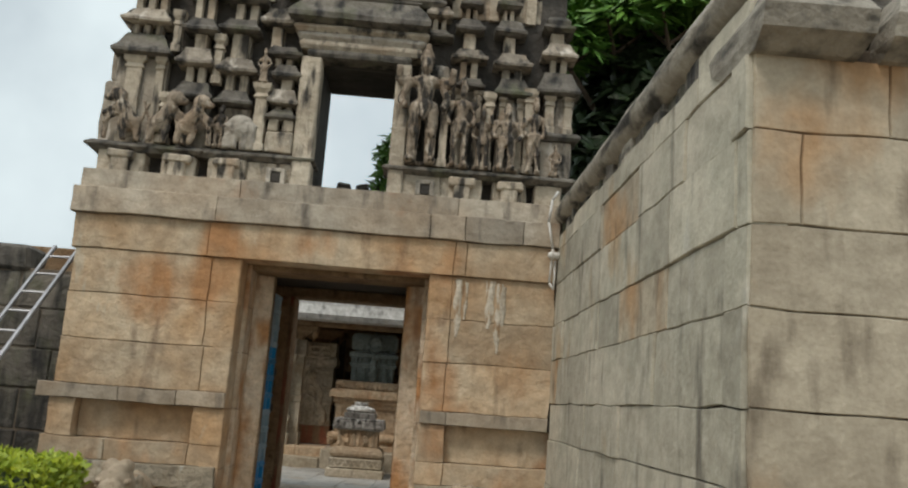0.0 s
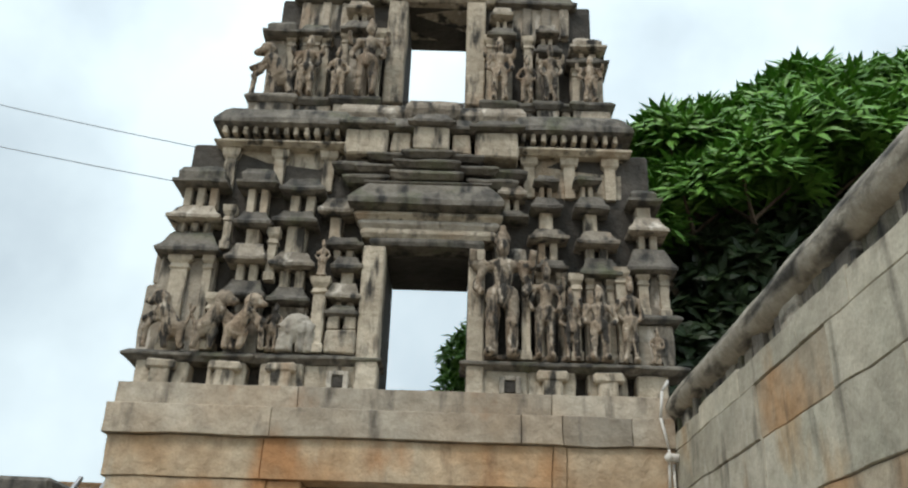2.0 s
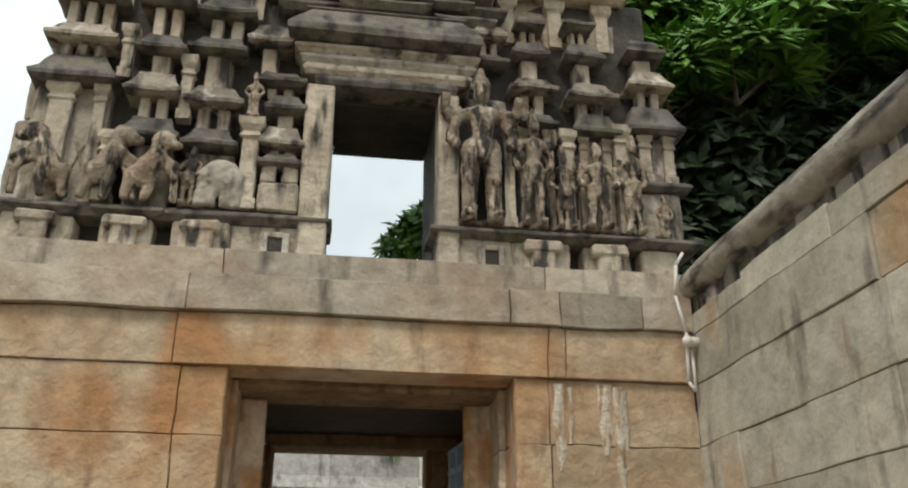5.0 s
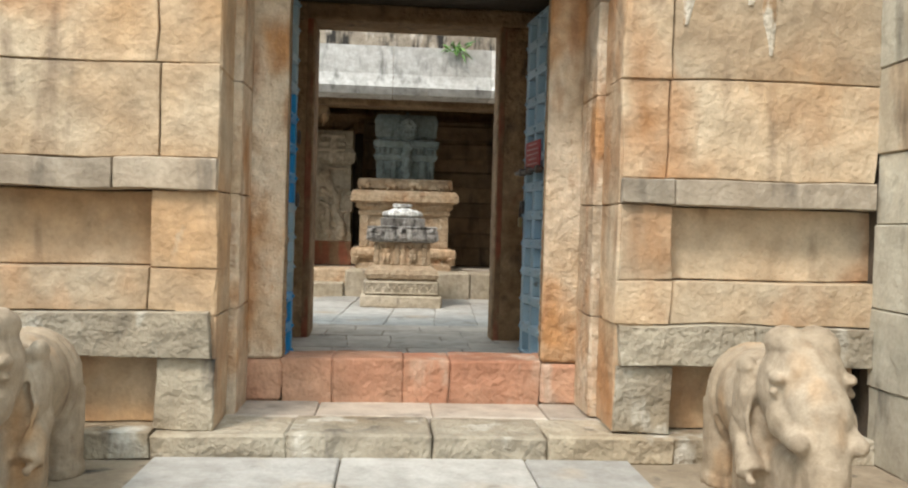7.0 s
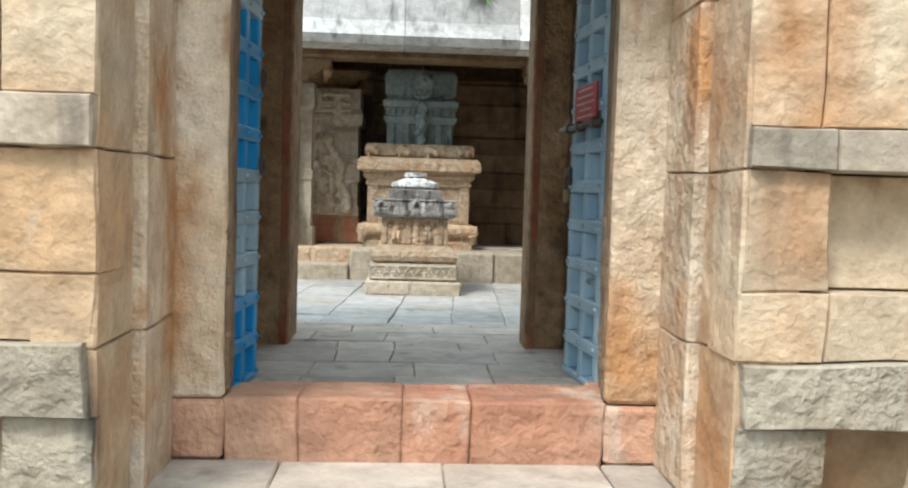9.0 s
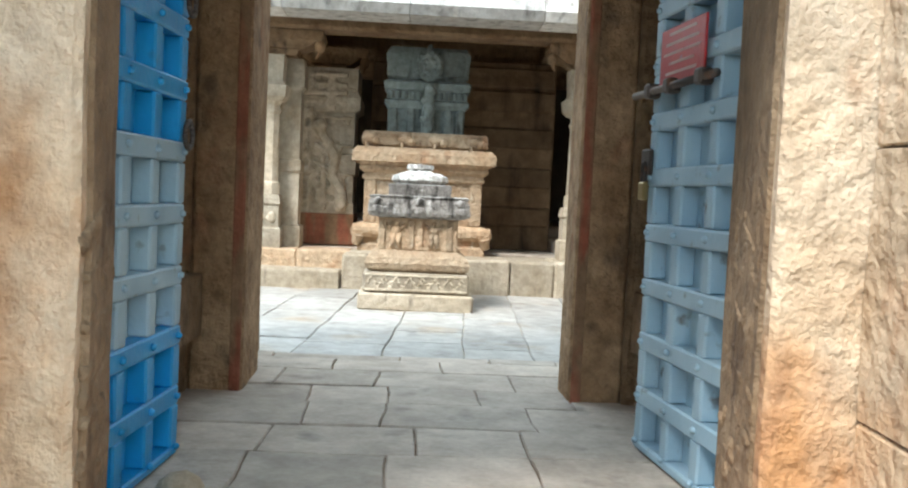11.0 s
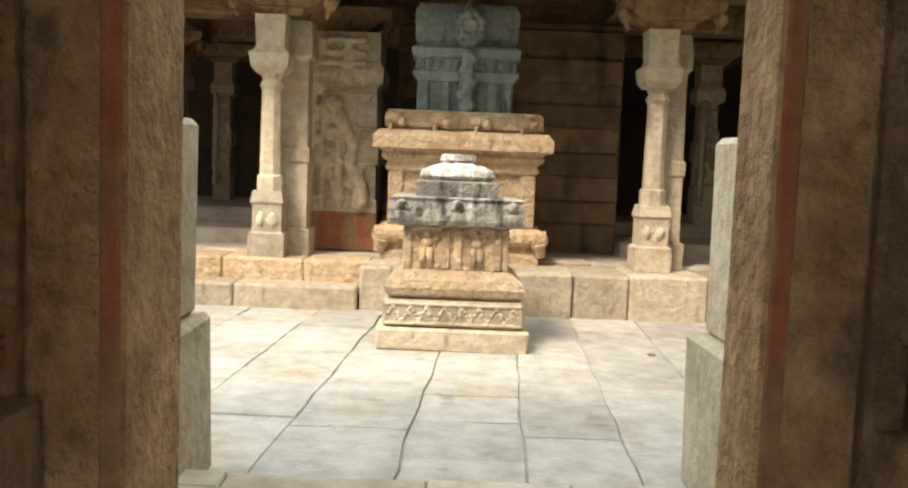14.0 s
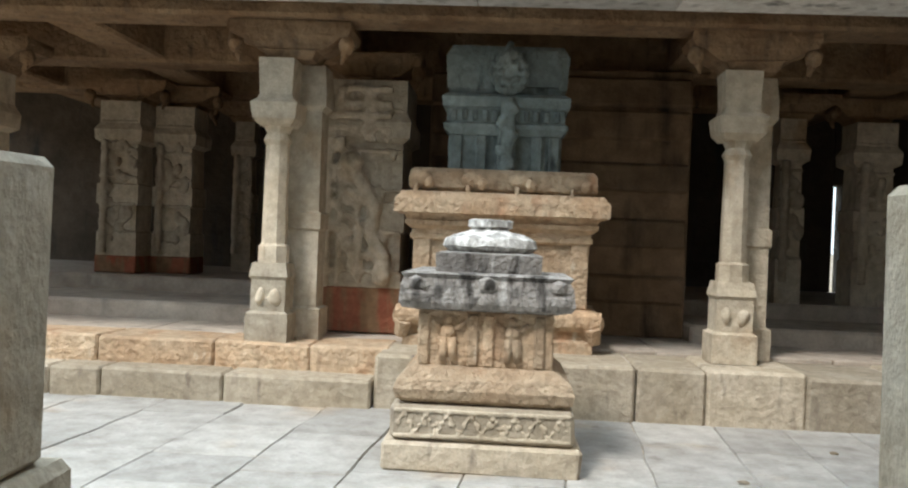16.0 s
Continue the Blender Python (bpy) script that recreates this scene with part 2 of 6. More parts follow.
M_ALU = paint("dull_aluminium", (0.3, 0.3, 0.31), (0.4, 0.4, 0.42), (0.3, 0.3, 0.3), 0.62, 0.4, 0.6)
M_SIGN = paint("red_enamel", (0.42, 0.02, 0.03), (0.48, 0.035, 0.04), (0.3, 0.03, 0.03), 0.66, 0.35)
M_SIGNTEXT = paint("faded_white_lettering", (0.6, 0.4, 0.38), (0.66, 0.5, 0.45), (0.5, 0.2, 0.2), 0.6, 0.5)
M_PIPE = paint("grey_plastic", (0.6, 0.58, 0.55), (0.68, 0.66, 0.62), (0.4, 0.38, 0.35), 0.64, 0.5)
M_BRASS = paint("old_brass", (0.35, 0.26, 0.12), (0.42, 0.33, 0.17), (0.15, 0.11, 0.07), 0.58, 0.4, 0.8)
M_BARK = stone("bark", (0.12, 0.09, 0.065), (0.18, 0.14, 0.1), bump=1.0, scale=4)
M_LEAF = leafy("tree_leaf", (0.06, 0.17, 0.025), (0.17, 0.36, 0.06))
# leaf copy darkened so that the colour itself carries the shade
M_LEAFDARK = leafy("shade_tinted_leaf", (0.014, 0.03, 0.01), (0.03, 0.055, 0.018))
M_HEDGE = leafy("hedge_leaf", (0.20, 0.28, 0.02), (0.38, 0.44, 0.03))
M_CABLE = paint("grey_cable", (0.12, 0.12, 0.12), (0.16, 0.16, 0.16), (0.08, 0.08, 0.08), 0.7, 0.6)

RNG = random.Random(7)


# ---- mesh helpers ----
def finish(name, bm, mat, parent=None, label="", smooth=False):
    me = bpy.data.meshes.new(name)
    bm.to_mesh(me)
    bm.free()
    for m in mat if isinstance(mat, (list, tuple)) else [mat]:
        me.materials.append(m)
    if smooth:
        for p in me.polygons:
            p.use_smooth = True
    ob = new(name, me)
    if parent:
        ob.parent = parent
    if label:
        tagged(ob, label)
    return ob


def part(name, bm, mat, parent, label="", smooth=False):
    return finish(name, bm, mat, parent, label, smooth)


def thing(name, label, category, group="", kind=""):
    ob = new(name)
    ob.empty_display_size = 0.1
    return tagged(ob, label, category, group, kind)


def setting(name, bm, mat, label, category):
    return tagged(finish(name, bm, mat), label, category, "", "structure")


def block(bm, x0, x1, y0, y1, z0, z1, b=0.012, j=0.0, m=None, mi=0):
    """A box with chamfered edges and slightly uneven corners."""
    b = min(b, (x1 - x0) * 0.3, (y1 - y0) * 0.3, (z1 - z0) * 0.3)
    xs, ys, zs = (x0, x1), (y0, y1), (z0, z1)
    corner = {}
    for i in (0, 1):
        for k in (0, 1):
            for q in (0, 1):
                d = [RNG.uniform(-j, j) for _ in range(3)] if j else (0, 0, 0)
                sx, sy, sz = (1 - 2 * i) * b, (1 - 2 * k) * b, (1 - 2 * q) * b
                p = Vector((xs[i] + d[0], ys[k] + d[1], zs[q] + d[2]))
                vs = [p + Vector((0, sy, sz)), p + Vector((sx, 0, sz)), p + Vector((sx, sy, 0))]
                corner[i, k, q] = [bm.verts.new(m @ v if m else v) for v in vs]
    faces = []
    for ax in range(3):
        o = [a for a in range(3) if a != ax]
        for s in (0, 1):
            keys = []
            for u, v in ((0, 0), (1, 0), (1, 1), (0, 1)):
                kk = [0, 0, 0]
                kk[ax], kk[o[0]], kk[o[1]] = s, u, v
                keys.append(tuple(kk))
            vs = [corner[kk][ax] for kk in keys]
            flip = (s == 0) != (ax == 1)
            faces.append(vs[::-1] if flip else vs)
    for ax in range(3):
        o = [a for a in range(3) if a != ax]
        for u in (0, 1):
            for v in (0, 1):
                a, c = [0, 0, 0], [0, 0, 0]
                a[o[0]] = c[o[0]] = u
                a[o[1]] = c[o[1]] = v
                a[ax], c[ax] = 0, 1
                a, c = tuple(a), tuple(c)
                faces.append([corner[a][o[0]], corner[c][o[0]], corner[c][o[1]], corner[a][o[1]]])
    for kk, vs in corner.items():
        faces.append(vs)
    made = []
    for f in faces:
        fc = bm.faces.new(f)
        fc.material_index = mi
        made.append(fc)
    bmesh.ops.recalc_face_normals(bm, faces=made)


def frustum(bm, cx, cy, z0, z1, w0, d0, w1, d1, mi=0):
    """A stepped or sloping block: rectangle w0 x d0 below, w1 x d1 above."""
    lo = [bm.verts.new((cx + sx * w0 / 2, cy + sy * d0 / 2, z0)) for sx, sy in ((-1, -1), (1, -1), (1, 1), (-1, 1))]
    hi = [bm.verts.new((cx + sx * w1 / 2, cy + sy * d1 / 2, z1)) for sx, sy in ((-1, -1), (1, -1), (1, 1), (-1, 1))]
    fs = [bm.faces.new(lo[::-1]), bm.faces.new(hi)]
    for i in range(4):
        k = (i + 1) % 4
        fs.append(bm.faces.new((lo[i], lo[k], hi[k], hi[i])))
    for f in fs:
        f.material_index = mi


def profile(bm, cx, cy, steps, depth=None, sides=0, turn=0.0, mi=0):
    """Stacked mouldings: steps of (z, half width). sides 0: rectangular with depth = width unless given; else a prism of that many sides."""
    rings = []
    for st in steps:
        z, r = st[0], st[1]
        if sides:
            ring = [bm.verts.new((cx + r * math.cos(turn + 2 * math.pi * i / sides), cy + r * math.sin(turn + 2 * math.pi * i / sides), z)) for i in range(sides)]
        else:
            d = st[2] if len(st) > 2 else r
            ring = [bm.verts.new((cx + sx * r, cy + sy * d, z)) for sx, sy in ((-1, -1), (1, -1), (1, 1), (-1, 1))]
        rings.append(ring)
    k = len(rings[0])
    fs = [bm.faces.new(rings[0][::-1]), bm.faces.new(rings[-1])]
    for lo, hi in zip(rings, rings[1:]):
        for i in range(k):
            q = (i + 1) % k
            fs.append(bm.faces.new((lo[i], lo[q], hi[q], hi[i])))
    for f in fs:
        f.material_index = mi


def ball(bm, c, r, sub=1, turn=None):
    m = Matrix.Translation(c) @ (turn or Matrix()) @ Matrix.Diagonal((r[0], r[1], r[2], 1))
    bmesh.ops.create_icosphere(bm, subdivisions=sub, radius=1, matrix=m)


def limb(bm, a, b, r0, r1, n=7):
    a, b = Vector(a), Vector(b)
    q = (b - a).to_track_quat("Z", "Y")
    ring = []
    for p, r in ((a, r0), (b, r1)):
        ring.append([bm.verts.new(p + q @ Vector((r * math.cos(2 * math.pi * i / n), r * math.sin(2 * math.pi * i / n), 0))) for i in range(n)])
    for i in range(n):
        k = (i + 1) % n
        bm.faces.new((ring[0][i], ring[0][k], ring[1][k], ring[1][i]))
    bm.faces.new(ring[0][::-1])
    bm.faces.new(ring[1])


def roughen(bm, amount, size):
    for v in bm.verts:
        v.co += amount * noise.noise_vector(v.co * size)


def hewn(bm, u0, u1, v0, v1, place, back=0.25, rough=0.014, seed=0.0):
    """A hewn facing stone: an uneven face whose joints wander with the wall; place(u, v, d) maps face and depth to the world."""
    nu = max(4, min(7, int((u1 - u0) / 0.2) + 3))
    nv = max(4, min(6, int((v1 - v0) / 0.2) + 3))
    g, arris = 0.003, 0.009
    us = [u0] + [u0 + arris + (u1 - u0 - 2 * arris) * k / (nu - 2) for k in range(nu - 1)] + [u1]
    vs = [v0] + [v0 + arris + (v1 - v0 - 2 * arris) * k / (nv - 2) for k in range(nv - 1)] + [v1]
    grid = []
    for a, u in enumerate(us):
        row = []
        for c, v in enumerate(vs):
            edge = a in (0, nu) or c in (0, nv)
            du = 0.022 * noise.noise(Vector((u * 2.3, v * 2.9, seed + 1)))
            dv = 0.022 * noise.noise(Vector((u * 2.1, v * 3.1, seed + 9)))
            du += g * ((a == 0) - (a == nu))
            dv += g * ((c == 0) - (c == nv))
            d = rough * 0.6 * noise.noise(Vector((u * 3.7, v * 3.7, seed + 4))) + rough * RNG.uniform(-0.06, 0.06)
            if edge:
                d += 0.008 + RNG.uniform(0, 0.01)
                du += RNG.uniform(-0.003, 0.003)
                dv += RNG.uniform(-0.003, 0.003)
            row.append((u + du, v + dv, d, bm.verts.new(place(u + du, v + dv, d))))
        grid.append(row)
    for a in range(nu):
        for c in range(nv):
            bm.faces.new((grid[a][c][3], grid[a + 1][c][3], grid[a + 1][c + 1][3], grid[a][c + 1][3]))
    ring = [grid[a][0] for a in range(nu)] + [grid[nu][c] for c in range(nv)] + [grid[a][nv] for a in range(nu, 0, -1)] + [grid[0][c] for c in range(nv, 0, -1)]
    rear = [bm.verts.new(place(q[0], q[1], back)) for q in ring]
    k = len(ring)
    for i in range(k):
        q = (i + 1) % k
        bm.faces.new((ring[q][3], ring[i][3], rear[i], rear[q]))
    bm.faces.new(rear)
    bmesh.ops.recalc_face_normals(bm, faces=bm.faces[:])


def fused(ob, voxel, wear=0.012):
    """Melts the overlapping pieces of a carved body into one skin."""
    mod = ob.modifiers.new("skin", "REMESH")
    mod.mode, mod.voxel_size, mod.use_smooth_shade = "VOXEL", voxel, True
    me = bpy.data.meshes.new_from_object(ob.evaluated_get(bpy.context.evaluated_depsgraph_get()))
    ob.modifiers.clear()
    ob.data = me
    for v in me.vertices:
        v.co += wear * (noise.noise_vector(v.co * 9) + 0.5 * noise.noise_vector(v.co * 23))
    return ob


# ---- ground and outer floor ----
bm = bmesh.new()
bmesh.ops.create_grid(bm, x_segments=2, y_segments=2, size=900, matrix=Matrix.Translation((0, 0, 0.0)))
setting("ground", bm, M_DIRT, "bare trodden earth around the temple gate", "ground")

# ---- gate: solid masses behind the facing stones ----
FY = 11.28
gate = thing("gate_tower", "stone temple gateway with tan block walls under a weathered carved tower", "gateway", "", "structure")
bm = bmesh.new()
block(bm, -3.93, -2.05, FY + 0.24, 15.2, 0.0, 4.5, 0.02)
block(bm, 0.95, 2.34, FY + 0.24, 15.2, 0.0, 4.5, 0.02)
block(bm, -2.05, -1.79, FY + 0.24, 12.7, 0.0, 3.5, 0.005)
block(bm, 0.69, 0.95, FY + 0.24, 12.7, 0.0, 3.5, 0.005)
part("core_wall", bm, M_GROUT, gate)
# ceiling coloured near black to darken the passage
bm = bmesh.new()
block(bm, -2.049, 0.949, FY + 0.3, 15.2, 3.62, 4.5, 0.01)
part("passage_ceiling", bm, M_GLOOM, gate)



def stones(parent, mat, z0, z1, xs, y, depth=0.3, name="stone_block", j=0.006, gap=0.006, b=0.014):
    """A course of facing stones between the given cuts, with their faces at y."""
    for a, c in zip(xs, xs[1:]):
        bm = bmesh.new()
        dy = RNG.uniform(-0.008, 0.008)
        hewn(bm, a, c, z0, z1, lambda u, v, d: Vector((u, y + dy + d, v)), depth, 0.018 if mat is M_BASE else 0.008)
        part(name, bm, mat, parent)


# facing of the gate's front, course by course
L0, L1, R0, R1 = -3.95, -1.77, 0.67, 2.325
stones(gate, M_BASE, 0.165, 0.60, (-2.12, L1), FY)
stones(gate, M_BASE, 0.165, 0.60, (R0, 1.04), FY)
stones(gate, M_GATE, 0.165, 0.60, (-3.8, -2.9, -2.12), FY + 0.2)
stones(gate, M_GATE, 0.165, 0.60, (1.04, 1.7, R1), FY + 0.2)
stones(gate, M_BASE, 0.0, 0.165, (-4.05, -3.0, -2.12), FY - 0.08)
stones(gate, M_BASE, 0.0, 0.165, (1.04, 1.75, R1), FY - 0.08)
stones(gate, M_BASE, 0.60, 0.875, (-4.15, -3.1, L1 - 0.02), FY - 0.06, j=0.012, b=0.03)
stones(gate, M_BASE, 0.60, 0.86, (R0 + 0.02, 1.55, R1), FY - 0.05, j=0.012, b=0.03)
stones(gate, M_GATE, 0.875, 1.13, (-4.0, -3.2, -2.17, L1), FY)
stones(gate, M_GATE, 0.86, 1.13, (R0, 1.02, R1), FY)
stones(gate, M_GATE, 1.13, 1.60, (-3.95, -3.62), FY)
stones(gate, M_GATE, 1.13, 1.60, (-3.62, -2.17), FY + 0.2)
stones(gate, M_GATE, 1.13, 1.60, (-2.17, L1), FY)
stones(gate, M_GATE, 1.13, 1.60, (R0, 1.02), FY)
stones(gate, M_GATE, 1.13, 1.60, (1.02, 2.40), FY + 0.17)
stones(gate, M_CORNICE, 1.60, 1.785, (-4.12, -3.1, -2.38, L1), FY - 0.05, b=0.02)
stones(gate, M_CORNICE, 1.60, 1.765, (R0, 1.02, R1), FY - 0.04, b=0.02)
stones(gate, M_GATE, 1.785, 2.36, (-3.93, -2.12, L1), FY)
stones(gate, M_GATE, 2.36, 2.94, (-3.92, -2.15, L1), FY)
stones(gate, M_GATE, 2.94, 3.51, (-3.91, -2.15, L1), FY)
stones(gate, M_GATE, 1.765, 2.38, (R0, 0.97, R1), FY)
stones(gate, M_GATE, 2.38, 2.94, (R0, 0.98, R1), FY)
stones(gate, M_GATE, 2.94, 3.51, (R0, 0.97, R1), FY)
stones(gate, M_GATE, 3.51, 3.97, (-3.97, -2.22), FY - 0.03, 0.45)
stones(gate, M_GATE, 3.51, 3.97, (-2.22, 0.97, 1.12, R1), FY - 0.05, 0.45)
stones(gate, M_CORNICE, 3.97, 4.30, (-4.02, -2.16, 0.62, 1.08, 1.85, R1), FY - 0.1, 0.45, b=0.03, j=0.01)
stones(gate, M_CORNICE, 4.30, 4.56, (-3.96, -1.9, 0.98, R1), FY - 0.02, 0.45, b=0.03, j=0.01)
# reveal stones of the deep doorway, their inner faces at the wall's cuts
for side, xs in ((-1, (-2.04, L1)), (1, (R0, 0.94))):
    for z0, z1 in ((0.165, 0.86), (0.86, 1.60), (1.60, 2.33), (2.33, 2.95), (2.95, 3.51)):
        xf = L1 if side < 0 else R0
        for ya, yb, o, mat in ((FY + 0.012, 11.72, 0.0, M_GATE), (11.72, 12.165, 0.055, M_JAMB)):
            bm = bmesh.new()
            hewn(bm, ya, yb, z0, z1, lambda u, v, d: Vector((xf + side * (d - o), u, v)), 0.24, 0.011, side)
            part("stone_block", bm, mat, gate)
bm = bmesh.new()
block(bm, -2.0, 0.93, 11.74, 12.46, 3.456, 3.61, 0.03, 0.005)
part("lintel", bm, M_CARVED, gate)

# door frame: jambs, lintel, painted sill
for s, xo, xf, xb, yb in ((1, -1.80, -1.48, -1.51, 12.52), (-1, 0.70, 0.37, 0.47, 12.78)):
    bm = bmesh.new()
    block(bm, min(xo, xf), max(xo, xf), 12.17, yb, 0.46, 3.455, 0.02, 0.004)
    for v in bm.verts:
        if abs(v.co.x - xf) < 0.06 and v.co.y > yb - 0.06:
            v.co.x += xb - xf
    bmesh.ops.subdivide_edges(bm, edges=[e for e in bm.edges if e.calc_length() > 0.5], cuts=14)
    roughen(bm, 0.009, 7)
    jamb = part("door_jamb", bm, M_JAMB, gate)
    # brown inner face of the jamb, worn carving over its lower part
    u = Vector((xb - xf, yb - 12.17, 0))
    w = u.length
    u.normalize()
    n_ = Vector((u.y, -u.x, 0)) * s
    m = Matrix(((u.x, n_.x, 0, xf), (u.y, n_.y, 0, 12.17), (0, 0, 1, 0), (0, 0, 0, 1)))
    bm = bmesh.new()
    block(bm, 0.07, w - 0.015, -0.03, 0.014, 0.47, 3.45, 0.012, 0.003, m)
    bmesh.ops.subdivide_edges(bm, edges=[e for e in bm.edges if e.calc_length() > 0.5], cuts=14)
    roughen(bm, 0.006, 9)
    part("inner_face", bm, M_FILLET, jamb)
    bm = bmesh.new()
    c = w * 0.5
    for k in range(46):
        z = 0.5 + k * 0.02 + RNG.uniform(-0.02, 0.02)
        p = m @ Vector((c + (w * 0.3) * math.sin(k * 0.62) + RNG.uniform(-0.05, 0.05), 0.003, z))
        ball(bm, p, (RNG.uniform(0.014, 0.024), RNG.uniform(0.025, 0.055), RNG.uniform(0.025, 0.06)), 1)
    for k in range(7):
        z = 0.5 + k * 0.13
        limb(bm, m @ Vector((c - w * 0.34, 0.004, z)), m @ Vector((c + w * 0.3, 0.004, z + RNG.uniform(0.02, 0.16))), 0.02, 0.014, 6)
    fused(part("jamb_carving", bm, M_FILLET, jamb, "worn carved scrollwork"), 0.01, 0.009)
    bm = bmesh.new()
    block(bm, min(xo, xf), max(xo, xf), 12.165, yb, 0.165, 0.455, 0.02, 0.004)
    roughen(bm, 0.008, 7)
    part("jamb_foot", bm, M_SILL, gate, "red-painted foot of the jamb")
for a, c in ((-1.48, -1.12), (-1.12, -0.62), (-0.62, -0.29), (-0.29, 0.37)):
    bm = bmesh.new()
    block(bm, a + 0.001, c - 0.001, 12.17, 12.55, 0.12, 0.475, 0.012, 0.009)
    part("sill_stone", bm, M_SILL, gate, "worn red-painted threshold stone")
for x0, w, za, zb in ((1.06, 0.05, 2.72, 3.47), (1.15, 0.03, 2.95, 3.44), (1.48, 0.06, 2.86, 3.48), (1.60, 0.045, 2.55, 3.46), (1.66, 0.03, 2.9, 3.42)):
    bm = bmesh.new()
    prev = None
    for k in range(15):
        z = za + (zb - za) * k / 14
        ww = w * (0.35 + 0.65 * min(1, k / 5)) * (1 + 0.5 * noise.noise(Vector((x0 * 9, z * 7, 2))))
        cx = x0 + 0.03 * noise.noise(Vector((x0 * 5, z * 3, 7)))
        ring = [bm.verts.new((cx + sx * ww, FY + yy, z)) for sx, yy in ((-1, 0.006), (-0.6, -0.011), (0.6, -0.011), (1, 0.006))]
        if prev:
            for i in range(3):
                bm.faces.new((prev[i], prev[i + 1], ring[i + 1], ring[i]))
        prev = ring
    part("lime_drip", bm, M_LIME, gate, "white lime run-off crusted on the wall", True)
# treads before the sill
for a, c in ((-1.9, -1.2), (-1.2, -0.42), (-0.42, 0.35), (0.35, 0.8)):
    bm = bmesh.new()
    block(bm, a + 0.004, c - 0.004, 11.7, 12.17, 0.0, 0.168, 0.01, 0.004)
    part("tread_stone", bm, M_PASS, gate)
for a, c in ((-2.12, -1.32), (-1.32, -0.45), (-0.45, 0.25), (0.25, 1.04)):
    bm = bmesh.new()
    block(bm, a + 0.002, c - 0.002, FY - 0.1, 11.70, 0.0, 0.165, 0.014, 0.01)
    part("tread_stone", bm, M_BASE, gate)

# passage side walls with a rough plinth and inner frame pillars
for s in (-1, 1):
    ye = 13.86 if s < 0 else 14.2
    for ya, yb, courses in ((12.63, ye, ((0.2, 0.9, 0.22), (0.9, 1.75, 0.24), (1.75, 2.7, 0.22), (2.7, 3.62, 0.23))), (ye, 14.72, ((0.2, 0.58, 0.03), (0.58, 0.94, -0.05), (0.94, 1.75, 0.16), (1.75, 2.7, 0.18), (2.7, 3.62, 0.16)))):
        for z0, z1, o in courses:
            bm = bmesh.new()
            xf = (-1.80 - o) if s < 0 else (0.70 + o)
            hewn(bm, ya, yb, z0, z1, lambda u, v, d: Vector((xf + s * d, u, v)), 0.4, 0.014, s + 5)
            part("stone_block", bm, M_CARVED, gate)
            if o < 0.1:
                bm = bmesh.new()
                xa, xb = xf + s * 0.01, xf + s * 0.4
                block(bm, min(xa, xb), max(xa, xb), ya - 0.012, yb - 0.1, z0 + 0.01, z1 - 0.004, 0.02, 0.006)
                part("ledge_block", bm, M_PED, gate)
    # squared pillar with set-back fillets
    e = -1.525 if s < 0 else 0.315
    for w0, w1, y0, y1, mat in ((0.0, 0.30, 14.75, 15.3 if s < 0 else 15.1, M_PILLAR), (0.012, 0.075, 14.743, 14.77, M_REDSTRIPE), (0.30, 0.42, 14.71, 15.0, M_PILLAR), (0.42, 0.49, 14.69, 15.0, M_REDSTRIPE), (0.49, 0.75, 14.65, 15.2, M_PILLAR)):
        bm = bmesh.new()
        xa, xb = e + s * w0, e + s * w1
        block(bm, min(xa, xb) + 0.001, max(xa, xb) - 0.001, y0, y1, 0.2, 3.45, 0.018, 0.003)
        part("frame_pillar", bm, mat, gate)
bm = bmesh.new()
block(bm, -2.2, 1.15, 14.74, 15.28, 3.452, 3.618, 0.02, 0.004)
part("inner_lintel", bm, M_CARVED, gate)
# parapet walls beside the exit into the courtyard
for s in (-1, 1):
    x = -1.76 if s < 0 else 0.61
    for z0, z1, o, y1 in ((0.1, 0.92, -0.1, 16.38), (0.92, 1.82, 0.0, 16.3)):
        bm = bmesh.new()
        if s < 0:
            block(bm, x - 0.55, x - o * 0.6, 15.32, y1, z0, z1 - 0.006, 0.03, 0.012)
        else:
            block(bm, x + o * 0.6, x + 0.55, 15.32, y1, z0, z1 - 0.006, 0.03, 0.012)
        part("parapet_block", bm, M_COL, gate)

# ---- the right-hand enclosure wall of grey blocks ----
wall_east = thing("wall_east", "grey granite block wall with a rounded lichened coping", "wall", "", "structure")
WX, WY = 2.33, 4.55
bm = bmesh.new()
block(bm, WX + 0.05, WX + 0.9, WY + 0.06, 12.6, 0.0, 4.05, 0.01)
block(bm, WX + 0.9, WX + 5.0, WY + 0.06, WY + 0.9, 0.0, 3.93, 0.01)
part("core_wall", bm, M_GROUT, wall_east)
zs = [0.0, 0.5, 0.98, 1.52, 1.96, 2.5, 2.96, 3.5, 3.95]
CUTS = [(4.9, 6.0, 7.1, 8.3, 9.2, 10.4), (5.3, 6.5, 7.6, 8.9, 10.1), (4.73, 7.56, 9.2, 10.5), (4.84, 7.42, 8.4, 9.0, 10.1), (4.88, 5.36, 6.4, 7.5, 8.96, 10.4, 10.85), (4.93, 6.12, 7.6, 8.5, 9.5, 10.55), (4.75, 6.05, 7.05, 8.45, 9.6), (4.82, 5.75, 7.0, 8.5, 9.8)]
